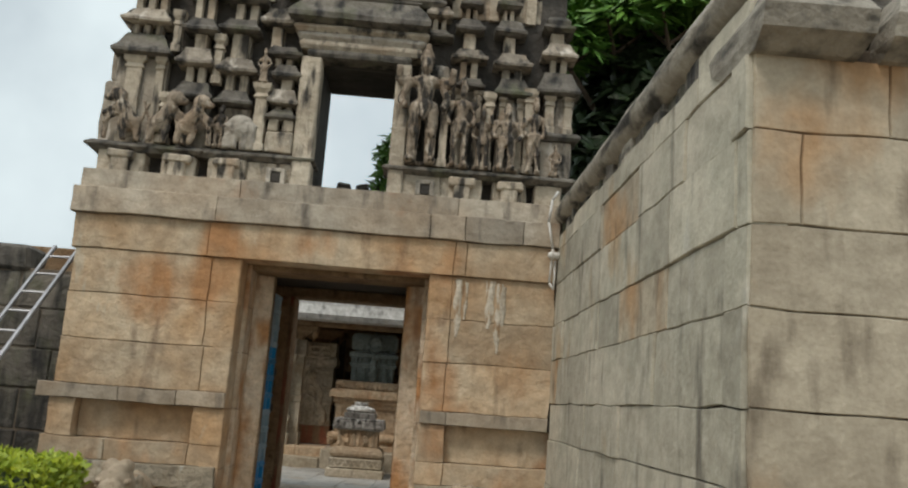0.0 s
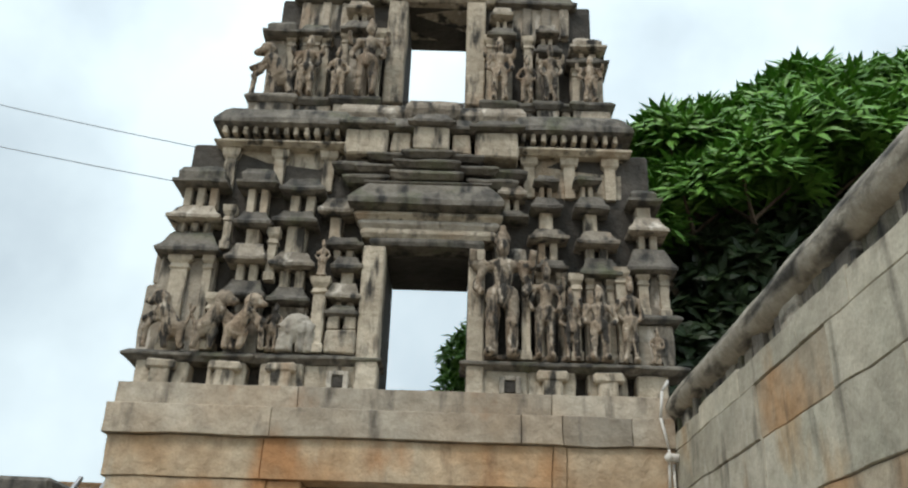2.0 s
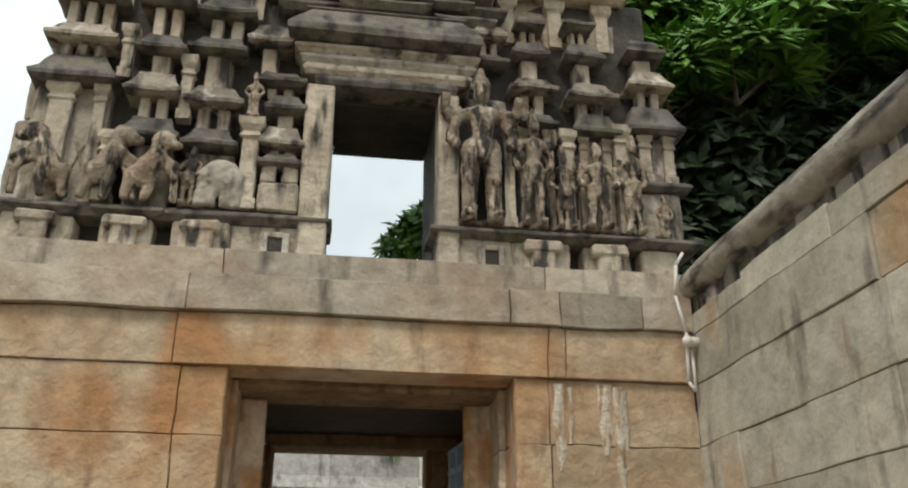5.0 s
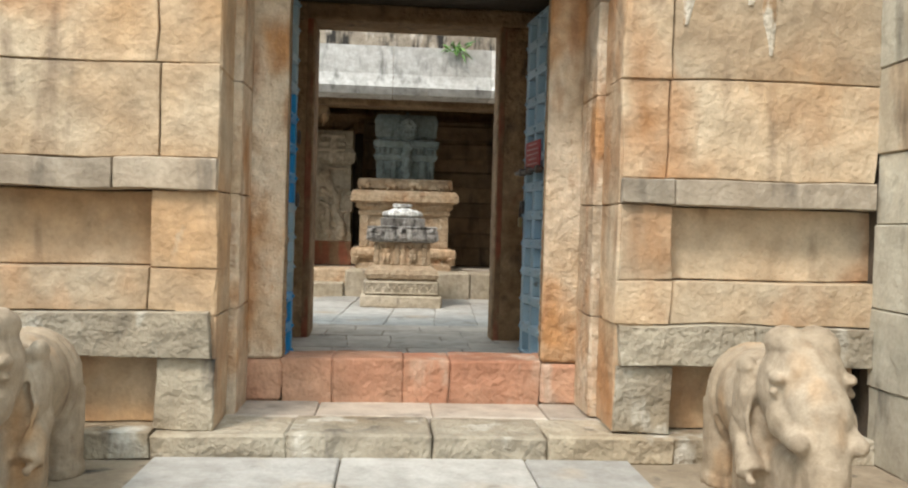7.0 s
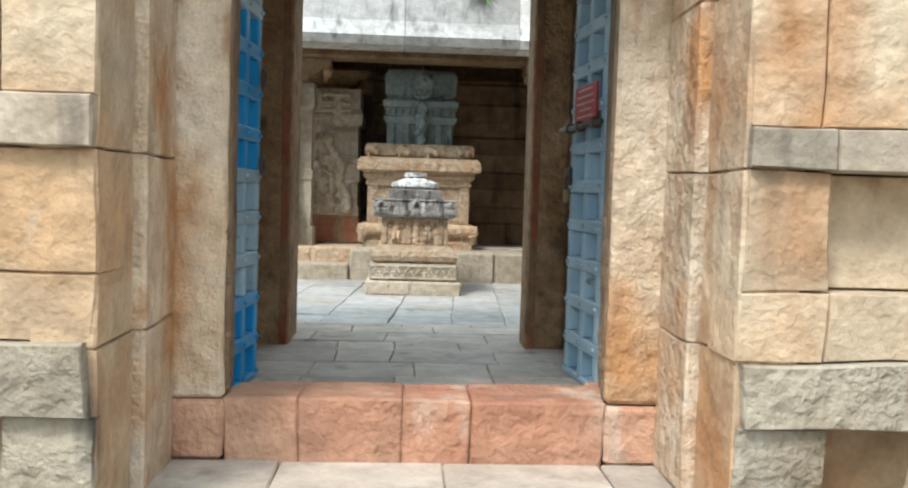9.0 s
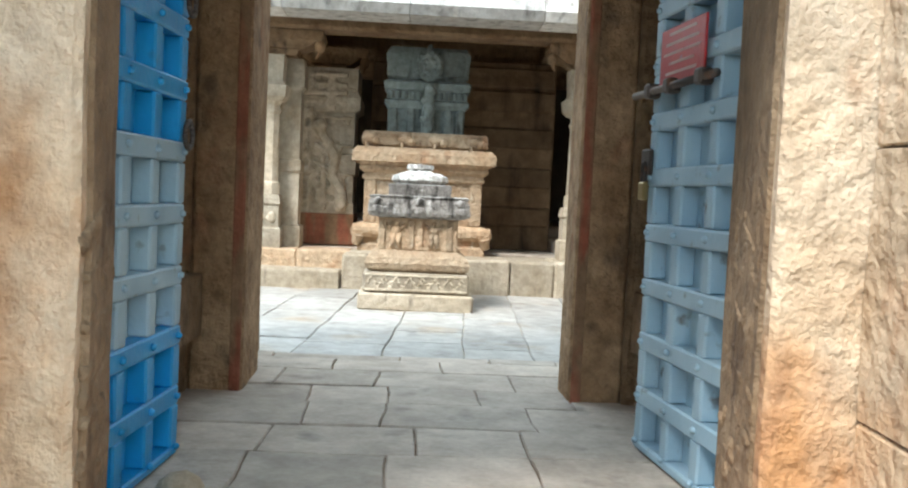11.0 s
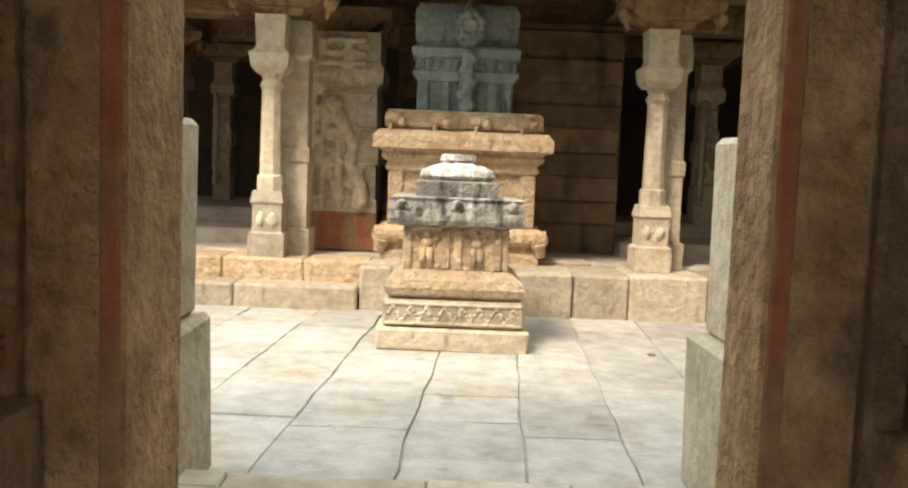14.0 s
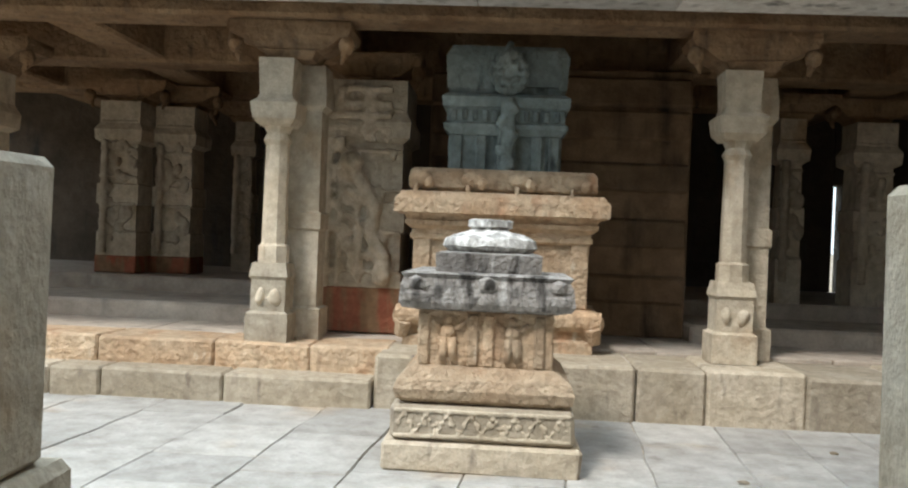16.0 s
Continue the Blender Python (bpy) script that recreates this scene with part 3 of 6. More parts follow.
SOUTH = [(3.4, 4.6), (3.0, 4.1), (3.6,), (3.3, 4.4), (3.5,), (3.55,), (2.63, 3.25, 4.2), (3.14, 4.0)]
for (z0, z1), ys, xs in zip(zip(zs, zs[1:]), CUTS, SOUTH):
    edge = [WY + 0.02, *ys, 11.30]
    for y, c in zip(edge, edge[1:]):
        bm = bmesh.new()
        d = RNG.uniform(-0.016, 0.014)
        hewn(bm, y, c, z0, z1, lambda u, v, w_: Vector((WX + d + w_, u, v)), 0.22, 0.014, 3.0)
        part("stone_block", bm, M_STAINED if RNG.random() < 0.06 else M_SIDE, wall_east)
    edge = [WX + 0.02, *xs, WX + 5.0]
    for x, c in zip(edge, edge[1:]):
        bm = bmesh.new()
        hewn(bm, x, c, z0, z1, lambda u, v, w_: Vector((u, WY + w_, v)), 0.2, 0.012, 3.0)
        part("stone_block", bm, M_STAINED, wall_east)
# top course, then a crumbling bed of small dark rubble under the coping
for y, c, top in ((WY + 0.02, 5.5, 4.3), (5.5, 6.6, 4.16), (6.6, 7.5, 4.2), (7.5, 8.9, 4.17), (8.9, 10.2, 4.2), (10.2, 11.28, 4.15)):
    bm = bmesh.new()
    hewn(bm, y, c, 3.95, top, lambda u, v, w_: Vector((WX + w_, u, v)), 0.2, 0.016, 3.0)
    part("stone_block", bm, M_SIDE, wall_east)
y = WY + 0.3
while y < 11.25:
    c = min(11.28, y + RNG.uniform(0.07, 0.24))
    bm = bmesh.new()
    d = RNG.uniform(0.02, 0.08)
    hewn(bm, y, c, (4.3 if y < 5.5 else 4.15) - 0.02, 4.37 + RNG.uniform(-0.03, 0.05), lambda u, v, w_: Vector((WX + d + w_, u, v)), 0.2, 0.06, y)
    part("bed_rubble", bm, M_TOWERDARK if RNG.random() < 0.7 else M_COPING, wall_east)
    y = c
# coping: a rounded roll over a crumbling bed
bm = bmesh.new()
n = 46
rings = []
for i in range(n + 1):
    y = 4.6 + (12.7 - 4.6) * i / n
    r = 0.15 + 0.012 * noise.noise(Vector((y * 0.9, 0, 3)))
    z = 4.46 + 0.03 * noise.noise(Vector((y * 1.3, 5, 0)))
    rings.append([bm.verts.new((WX + 0.1 + r * 1.2 * math.cos(a), y, z + r * math.sin(a))) for a in [2 * math.pi * q / 10 for q in range(10)]])
for a, b_ in zip(rings, rings[1:]):
    for q in range(10):
        bm.faces.new((a[q], a[(q + 1) % 10], b_[(q + 1) % 10], b_[q]))
bm.faces.new(rings[0])
bm.faces.new(rings[-1][::-1])
bmesh.ops.recalc_face_normals(bm, faces=bm.faces[:])
roughen(bm, 0.008, 2.5)
part("coping_roll", bm, M_COPING, wall_east, "rounded coping black with lichen", True)
bm = bmesh.new()
block(bm, WX + 0.1, WX + 0.9, 4.6, 12.6, 4.05, 4.48, 0.04, 0.01)
part("coping_bed", bm, M_TOWERDARK, wall_east)
for x0, x1 in ((WX - 0.02, WX + 0.62), (WX + 0.72, WX + 1.5), (WX + 1.55, WX + 2.6), (WX + 2.65, WX + 4.9)):
    bm = bmesh.new()
    profile(bm, (x0 + x1) / 2, WY + 0.2, [(3.94, (x1 - x0) / 2 - 0.02, 0.26), (4.02, (x1 - x0) / 2, 0.42), (4.14, (x1 - x0) / 2, 0.46), (4.32, (x1 - x0) / 2 - 0.08, 0.34)])
    roughen(bm, 0.012, 4)
    part("eave_slab", bm, M_COPING, wall_east, "broken projecting eave slab")

# ---- enclosure wall on the other side of the tower ----
wall_west = thing("wall_west", "dark weathered block wall beside the tower", "wall", "", "structure")
bm = bmesh.new()
block(bm, -6.4, -3.95, 12.32, 12.9, 0.0, 3.3, 0.01)
block(bm, -6.7, -6.32, -3.0, 12.9, 0.0, 3.1, 0.01)
part("core_wall", bm, M_GROUT, wall_west)
zs = [0.0, 0.55, 1.1, 1.65, 2.2, 2.75, 3.25]
for z0, z1 in zip(zs, zs[1:]):
    x = -6.3
    while x < -3.97:
        c = min(x + RNG.uniform(0.5, 0.9), -3.96)
        bm = bmesh.new()
        block(bm, x + 0.005, c - 0.005, 12.3, 12.5, z0 + 0.005, z1 - 0.005, 0.02, 0.01)
        part("stone_block", bm, M_TOWERDARK, wall_west)
        x = c
    y = 5.0
    while y < 12.28:
        c = min(y + RNG.uniform(0.6, 1.1), 12.29)
        bm = bmesh.new()
        block(bm, -6.5, -6.3, y + 0.005, c - 0.005, z0 + 0.005, z1 - 0.005, 0.02, 0.01)
        part("stone_block", bm, M_SIDE, wall_west)
        y = c
for k in range(7):
    bm = bmesh.new()
    y = 5.1 + k * 1.03
    ball(bm, (-6.4, y + 0.5, 3.25), (0.3, 0.55, 0.2), 2)
    roughen(bm, 0.05, 4)
    part("coping_stone", bm, M_COPING, wall_west, "", True)
bm = bmesh.new()
block(bm, -5.6, -4.9, 12.25, 12.85, 3.26, 3.62, 0.05, 0.03)
part("coping_stone", bm, M_TOWERDARK, wall_west)

# ---- tower over the gate ----
tower = thing("tower", "weathered carved brick and stucco tower of two tiers over the gate", "tower", "", "structure")


def opening_tier(x0, x1, y0, y1, z0, z1, ox0, ox1, oz0, oz1, mat):
    bm = bmesh.new()
    block(bm, x0, ox0, y0, y1, z0, z1, 0.03)
    block(bm, ox1, x1, y0, y1, z0, z1, 0.03)
    block(bm, ox0 + 0.002, ox1 - 0.002, y0 + 0.002, y1 - 0.002, oz1, z1, 0.005)
    if oz0 > z0 + 0.01:
        block(bm, ox0 + 0.002, ox1 - 0.002, y0 + 0.002, y1 - 0.002, z0, oz0, 0.005)
    part("tier_body", bm, mat, tower)


# tier bodies in the shade colour, so gaps between pavilions read dark
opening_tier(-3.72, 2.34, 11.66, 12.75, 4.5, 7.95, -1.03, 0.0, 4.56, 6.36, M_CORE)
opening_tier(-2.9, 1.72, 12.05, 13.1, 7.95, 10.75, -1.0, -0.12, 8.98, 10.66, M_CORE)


def worn(bm, amount=0.016):
    """Breaks the straight runs of a carved block into short uneven ones."""
    bmesh.ops.subdivide_edges(bm, edges=[e for e in bm.edges if e.calc_length() > 0.25], cuts=2)
    for v in bm.verts:
        v.co += amount * noise.noise_vector(v.co * 4.3) + amount * 0.7 * noise.noise_vector(v.co * 13)


def moulding(x0, x1, y, z, h, out, mat, name="moulding", depth=0.5, mid=0.0):
    """A projecting horizontal eave with a sloped upper face."""
    bm = bmesh.new()
    cx, w = (x0 + x1) / 2, (x1 - x0) / 2
    profile(bm, cx, y + depth / 2, [(z, w, depth / 2), (z + h * 0.25, w + out * 0.6, depth / 2 + out * 0.6), (z + h * 0.4, w + out, depth / 2 + out), (z + h * 0.6, w + out, depth / 2 + out), (z + h, w + mid, depth / 2 + mid)])
    worn(bm, 0.012)
    return part(name, bm, mat, tower)


def hat(x0, x1, z0, z1, y, mat, parent, depth=0.45, dome=False, slope=0.2):
    """A hooded pavilion roof: thin drip edge, curved slope, narrower crown."""
    bm = bmesh.new()
    cx, w, d = (x0 + x1) / 2, (x1 - x0) / 2, depth / 2
    h, s = z1 - z0, min(slope, (x1 - x0) * 0.2)
    steps = [(z0, w - 0.07, d - 0.07), (z0 + 0.02, w - 0.005, d - 0.005), (z0 + 0.055, w, d), (z0 + h * 0.45, w - s * 0.45, d - s * 0.45), (z0 + h * 0.8, w - s * 0.8, d - s * 0.8), (z1, w - s, d - s)]
    if dome:
        steps = [(z0, w - 0.07, d - 0.07), (z0 + 0.03, w, d), (z0 + 0.07, w, d), (z0 + h * 0.3, w - 0.06, d - 0.06), (z0 + h * 0.6, w - 0.05, d - 0.05), (z0 + h * 0.85, w - 0.1, d - 0.1), (z1, w - 0.2, d - 0.18)]
    profile(bm, cx, y + d, steps)
    worn(bm)
    return part("roof_tier", bm, mat, parent)


def neck(x0, x1, z0, z1, y, parent, n=2):
    """The pillared storey between two roofs: a recessed core with little pale posts in front."""
    # cores behind paired posts get the painted crevice shade
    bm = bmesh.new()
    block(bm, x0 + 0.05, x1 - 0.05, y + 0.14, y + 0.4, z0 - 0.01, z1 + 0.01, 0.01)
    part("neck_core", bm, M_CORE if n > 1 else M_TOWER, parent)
    bm = bmesh.new()
    w = (x1 - x0) / (n * 1.7)
    for i in range(n):
        c = x0 + (x1 - x0) * (i + 0.5) / n
        block(bm, c - w / 2, c + w / 2, y + 0.03, y + 0.18, z0 - 0.008, z1 + 0.012, 0.012, 0.006)
    part("neck_post", bm, M_STUCCO, parent)


def stack(y, body, hats, strips=(), last="dome"):
    """A relief pavilion: body with pilaster strips, then roofs that alternate with pillared necks."""
    x0, x1, z0, z1 = body
    bm = bmesh.new()
    block(bm, x0, x1, y + 0.06, y + 0.36, z0, z1, 0.02, 0.008)
    worn(bm, 0.012)
    base = part("relief_pavilion", bm, M_TOWER, tower)
    for a, c in strips:
        bm = bmesh.new()
        m_, w = (a + c) / 2, (c - a) / 2
        profile(bm, m_, y + 0.06, [(z0, w * 1.25, 0.07), (z0 + 0.1, w * 1.25, 0.07), (z0 + 0.12, w, 0.05), (z1 - 0.18, w, 0.05), (z1 - 0.16, w * 1.3, 0.07), (z1 - 0.1, w, 0.05), (z1 - 0.06, w * 1.5, 0.085), (z1, w * 1.5, 0.085)])
        worn(bm, 0.008)
        part("pilaster", bm, M_STUCCO, base)
    top = None
    for k, (a, c, p, q) in enumerate(hats):
        if top is not None and p - top > 0.03:
            ins = 0.1 if (c - a) > 0.45 else 0.07
            neck(a + ins, c - ins, top, p, y - 0.02, base, 3 if c - a > 0.6 else 2 if k % 2 else 1)
        hat(a, c, p, q, y - 0.13, M_TOWERDARK if k % 3 != 1 else M_TOWER, base, 0.5, last == "dome" and k == len(hats) - 1)
        top = q
    return base


# base: plinth blocks with dark drain gaps, then a string course
for a, c in ((-3.86, -3.24), (-3.02, -2.58), (-2.39, -1.9), (-1.9, -1.05), (0.03, 0.72), (0.72, 1.28), (1.42, 1.88), (1.99, 2.36)):
    bm = bmesh.new()
    block(bm, a, c, 11.43 + RNG.uniform(-0.03, 0.03), 11.7, 4.5, 4.87, 0.02, 0.01)
    worn(bm, 0.012)
    plinth = part("plinth_block", bm, M_STUCCO, tower)
    if c - a > 0.4 and a not in (-1.9, 0.03):
        bm = bmesh.new()
        m_ = (a + c) / 2
        block(bm, m_ - 0.11, m_ + 0.11, 11.34, 11.5, 4.53, 4.82, 0.02, 0.01)
        block(bm, m_ - 0.18, m_ + 0.18, 11.32, 11.5, 4.74, 4.86, 0.025, 0.01)
        part("plinth_post", bm, M_STUCCO, plinth)
for x in (-1.485, 0.51):
    bm = bmesh.new()
    for sx in (-1, 1):
        block(bm, x + sx * 0.095 - 0.03, x + sx * 0.095 + 0.03, 11.36, 11.44, 4.58, 4.78, 0.006)
    block(bm, x - 0.064, x + 0.064, 11.365, 11.44, 4.74, 4.79, 0.006)
    part("drain_surround", bm, M_PALE, tower)
    # solid block in the crevice shade colour, drawn for the drain's dark opening
    bm = bmesh.new()
    block(bm, x - 0.062, x + 0.062, 11.385, 11.44, 4.6, 4.738, 0.004)
    part("drain_hole", bm, M_CORE, tower)
for a, c, p in ((-3.97, -3.28, 0.05), (-3.28, -3.02, 0.0), (-3.02, -2.56, 0.06), (-2.56, -2.4, 0.0), (-2.4, -1.9, 0.03), (-1.9, -1.06, 0.05), (0.02, 1.3, 0.07), (1.3, 1.42, 0.02), (1.42, 1.9, 0.09), (1.9, 2.0, 0.02), (2.0, 2.5, 0.07)):
    moulding(a + 0.004, c - 0.004, 11.42, 4.86, 0.13, 0.03 + p, M_TOWERDARK, "string_course", 0.4)

# first tier
stack(11.44, (-3.82, -3.14, 4.98, 6.22), ((-3.87, -3.07, 6.22, 6.55), (-3.81, -3.12, 6.68, 6.91), (-3.8, -3.1, 7.17, 7.5)), ((-3.66, -3.46), (-3.26, -3.16)))
stack(11.42, (-2.9, -2.5, 4.98, 5.66), ((-2.99, -2.43, 5.64, 5.9), (-2.99, -2.46, 6.12, 6.38), (-2.95, -2.47, 6.6, 6.82), (-2.98, -2.44, 7.16, 7.48)))
stack(11.44, (-2.38, -1.93, 4.98, 5.64), ((-2.42, -1.9, 5.6, 5.82), (-2.45, -1.88, 6.06, 6.3), (-2.47, -1.9, 6.66, 6.87), (-2.43, -1.84, 7.1, 7.34)), (), "flat")
stack(11.46, (-1.7, -1.31, 4.98, 5.3), ((-1.7, -1.3, 5.46, 5.6), (-1.72, -1.28, 5.67, 5.9), (-1.69, -1.29, 6.06, 6.25), (-1.82, -1.3, 6.36, 6.52), (-1.92, -1.46, 6.82, 7.06)), (), "flat")
stack(11.52, (0.82, 1.2, 4.98, 6.18), ((0.82, 1.23, 6.16, 6.32), (0.73, 1.24, 6.57, 6.75), (0.76, 1.18, 7.0, 7.19), (0.8, 1.14, 7.36, 7.5)), ((0.84, 0.93), (1.1, 1.19)), "flat")
stack(11.46, (1.42, 1.8, 4.98, 6.1), ((1.35, 1.87, 6.07, 6.34), (1.32, 1.86, 6.49, 6.71), (1.3, 1.76, 6.97, 7.19), (1.32, 1.66, 7.36, 7.52)), ((1.44, 1.52), (1.7, 1.78)))
stack(11.46, (2.06, 2.47, 5.6, 6.18), ((1.92, 2.55, 6.15, 6.5), (1.98, 2.48, 6.68, 6.92), (1.98, 2.42, 7.08, 7.34)), ((2.08, 2.2), (2.34, 2.45)))
moulding(1.98, 2.52, 11.42, 5.5, 0.12, 0.05, M_TOWERDARK, "ledge", 0.4)
bm = bmesh.new()
block(bm, 2.02, 2.46, 11.46, 11.8, 4.98, 5.51, 0.02, 0.01)
worn(bm, 0.014)
part("pavilion_foot", bm, M_TOWER, tower)
bm = bmesh.new()
block(bm, -3.99, -3.8, 11.62, 12.7, 4.98, 5.9, 0.03, 0.01)
block(bm, -3.93, -3.8, 11.62, 12.7, 5.9, 6.5, 0.03, 0.01)
worn(bm, 0.02)
part("side_return", bm, M_TOWER, tower)
# roofs and a pale block over the tall figure
stack(11.5, (0.3, 0.72, 6.3, 6.5), ((0.26, 0.74, 6.84, 6.98), (0.34, 0.72, 7.16, 7.34)), (), "flat")
for x, z, hh, r in ((-1.79, 5.0, 0.95, 0.075), (-3.05, 5.0, 0.7, 0.06), (1.86, 5.0, 1.2, 0.06), (0.7, 5.0, 1.25, 0.05), (1.3, 5.0, 1.1, 0.055), (-2.44, 5.9, 0.7, 0.05), (-3.03, 6.3, 0.6, 0.05), (-1.4, 8.8, 1.25, 0.07), (0.24, 8.8, 1.2, 0.06), (0.78, 8.8, 1.2, 0.06), (-2.3, 8.8, 1.15, 0.06)):
    bm = bmesh.new()
    profile(bm, x, 11.44 if z < 8 else 11.9, [(z, r * 1.3), (z + 0.1, r * 1.3), (z + 0.11, r), (z + hh - 0.22, r), (z + hh - 0.2, r * 1.4), (z + hh - 0.14, r), (z + hh - 0.08, r * 1.6), (z + hh, r * 1.7)])
    worn(bm, 0.01)
    part("colonnette", bm, M_STUCCO, tower)

# window frame of the first tier
for xa, xb in ((-1.3, -1.03), (0.0, 0.2)):
    bm = bmesh.new()
    block(bm, xa, xb, 11.36, 11.7, 4.56, 6.4, 0.02, 0.006)
    worn(bm, 0.006)
    part("window_jamb", bm, M_STUCCO, tower, "pale upright jamb stone")
for z, h, x0, x1, out, mat in ((6.4, 0.1, -1.22, 0.16, 0.02, M_TOWERDARK), (6.5, 0.13, -1.33, 0.3, 0.03, M_STUCCO), (6.63, 0.12, -1.36, 0.33, 0.04, M_PALE), (6.75, 0.13, -1.4, 0.36, 0.05, M_STUCCO)):
    moulding(x0, x1, 11.36, z, h, out, mat, "window_moulding", 0.45)
bm = bmesh.new()
profile(bm, -0.55, 11.52, [(6.87, 0.86, 0.22), (6.9, 0.97, 0.34), (6.97, 0.98, 0.35), (7.1, 0.9, 0.27), (7.24, 0.76, 0.2)])
worn(bm, 0.02)
part("window_eave", bm, M_TOWERDARK, tower, "mossy sloping eave over the tower window")
for x0, x1, z, h, p in ((-1.3, 0.2, 7.22, 0.1, 0.06), (-1.6, -1.1, 7.3, 0.14, 0.0), (-0.98, -0.16, 7.32, 0.13, 0.12), (0.0, 0.55, 7.28, 0.14, 0.0), (-1.45, -0.95, 7.46, 0.12, 0.03), (-0.95, -0.2, 7.48, 0.12, 0.14), (-0.2, 0.3, 7.46, 0.12, 0.04), (0.3, 0.66, 7.44, 0.14, -0.02), (-1.75, -1.4, 7.5, 0.14, -0.02), (-1.3, -0.85, 7.62, 0.12, 0.06), (-0.85, -0.28, 7.64, 0.12, 0.12), (-0.28, 0.1, 7.62, 0.12, 0.06)):
    moulding(x0 + 0.01, x1 - 0.01, 11.44 - p, z, h, 0.07, M_TOWERDARK, "stepped_eave", 0.4)
for x0, x1, z0, z1, y in ((-0.76, -0.3, 7.76, 8.1, 11.3), (0.04, 0.6, 7.7, 8.08, 11.36), (-1.66, -1.1, 7.7, 8.08, 11.36), (-0.26, -0.02, 7.76, 8.06, 11.4), (-1.06, -0.8, 7.76, 8.06, 11.4)):
    bm = bmesh.new()
    block(bm, x0, x1, y, y + 0.4, z0, z1, 0.02, 0.01)
    worn(bm, 0.01)
    dormer = part("pale_block", bm, M_STUCCO, tower)
    hat(x0 - 0.09, x1 + 0.09, z1, z1 + 0.2, y - 0.1, M_TOWERDARK, dormer, 0.55)
for x0, x1, z, y in ((-1.75, -1.15, 8.28, 11.5), (-1.15, -0.8, 8.26, 11.48), (-0.84, -0.22, 8.3, 11.4), (-0.24, 0.1, 8.26, 11.48), (0.1, 0.66, 8.28, 11.5)):
    moulding(x0, x1, y, z, 0.26, 0.05, M_TOWER, "false_dormer", 0.6)
# entablature between the tiers
for x0, x1 in ((-3.3, -1.7), (0.64, 2.0)):
    bm = bmesh.new()
    block(bm, x0, x1, 11.66, 12.6, 7.25, 7.88, 0.03, 0.01)
    worn(bm, 0.01)
    part("frieze", bm, M_STUCCO, tower, "cream plaster frieze")
    for k in range(3):
        bm = bmesh.new()
        x = x0 + 0.12 + (x1 - x0 - 0.3) * k / 2
        profile(bm, x, 11.64, [(7.25, 0.07, 0.05), (7.7, 0.07, 0.05), (7.74, 0.11, 0.08), (7.84, 0.12, 0.09)])
        worn(bm, 0.008)
        part("pilaster", bm, M_STUCCO, tower)
    moulding(x0 - 0.02, x1 + 0.02, 11.52, 7.84, 0.12, 0.08, M_STUCCO, "cornice_bed", 1.0)
    # backing behind the dentils, painted as the shade between them
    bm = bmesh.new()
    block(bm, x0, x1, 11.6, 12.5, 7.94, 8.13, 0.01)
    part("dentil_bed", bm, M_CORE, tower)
    i = 0
    while x0 + i * 0.135 < x1 - 0.06:
        x = x0 + i * 0.135
        bm = bmesh.new()
        block(bm, x, x + 0.06, 11.42, 11.62, 7.99, 8.11, 0.012, 0.008)
        part("dentil", bm, M_STUCCO, tower)
        i += 1
    bm = bmesh.new()
    profile(bm, (x0 + x1) / 2, 11.98, [(8.1, (x1 - x0) / 2, 0.56), (8.13, (x1 - x0) / 2 + 0.12, 0.62), (8.2, (x1 - x0) / 2 + 0.12, 0.62), (8.36, (x1 - x0) / 2 + 0.02, 0.54), (8.44, (x1 - x0) / 2 - 0.06, 0.46)])
    worn(bm, 0.02)
    part("cornice", bm, M_TOWERDARK, tower, "blackened overhanging cornice slab")
# second tier
for a, c, p in ((-3.1, -2.45, 0.06), (-2.45, -1.95, 0.0), (-1.95, -1.3, 0.05), (0.12, 0.58, 0.04), (0.58, 0.86, 0.0), (0.86, 1.2, 0.06), (1.2, 1.36, 0), (1.36, 1.9, 0.07)):
    bm = bmesh.new()
    block(bm, a + 0.02, c - 0.02, 11.72 - p, 12.2, 8.36, 8.66, 0.02, 0.01)
    worn(bm, 0.014)
    part("plinth_block", bm, M_TOWER, tower)
    moulding(a + 0.01, c - 0.01, 11.7 - p, 8.64, 0.14, 0.05, M_TOWERDARK, "string_course", 0.5)
stack(11.84, (-2.98, -2.6, 8.76, 9.9), ((-3.06, -2.54, 9.86, 10.18),), ((-2.7, -2.6),))
stack(11.86, (-2.55, -2.1, 8.76, 9.92), ((-2.55, -2.05, 9.9, 10.12),), ((-2.53, -2.43), (-2.2, -2.1)), "flat")
stack(11.86, (-1.95, -1.5, 8.76, 10.0), ((-1.95, -1.45, 9.98, 10.2), (-1.9, -1.5, 10.36, 10.56)), ((-1.92, -1.82),), "flat")
stack(11.86, (0.2, 0.56, 8.76, 9.96), ((0.18, 0.6, 9.94, 10.14), (0.22, 0.56, 10.3, 10.5)), (), "flat")
stack(11.86, (0.88, 1.22, 8.76, 9.7), ((0.84, 1.26, 9.66, 9.86), (0.88, 1.22, 10.0, 10.2)), ((1.12, 1.2),), "flat")
stack(11.84, (1.38, 1.84, 8.76, 9.5), ((1.3, 1.92, 9.48, 9.66), (1.36, 1.88, 9.74, 10.02)), ((1.4, 1.5), (1.72, 1.82)))
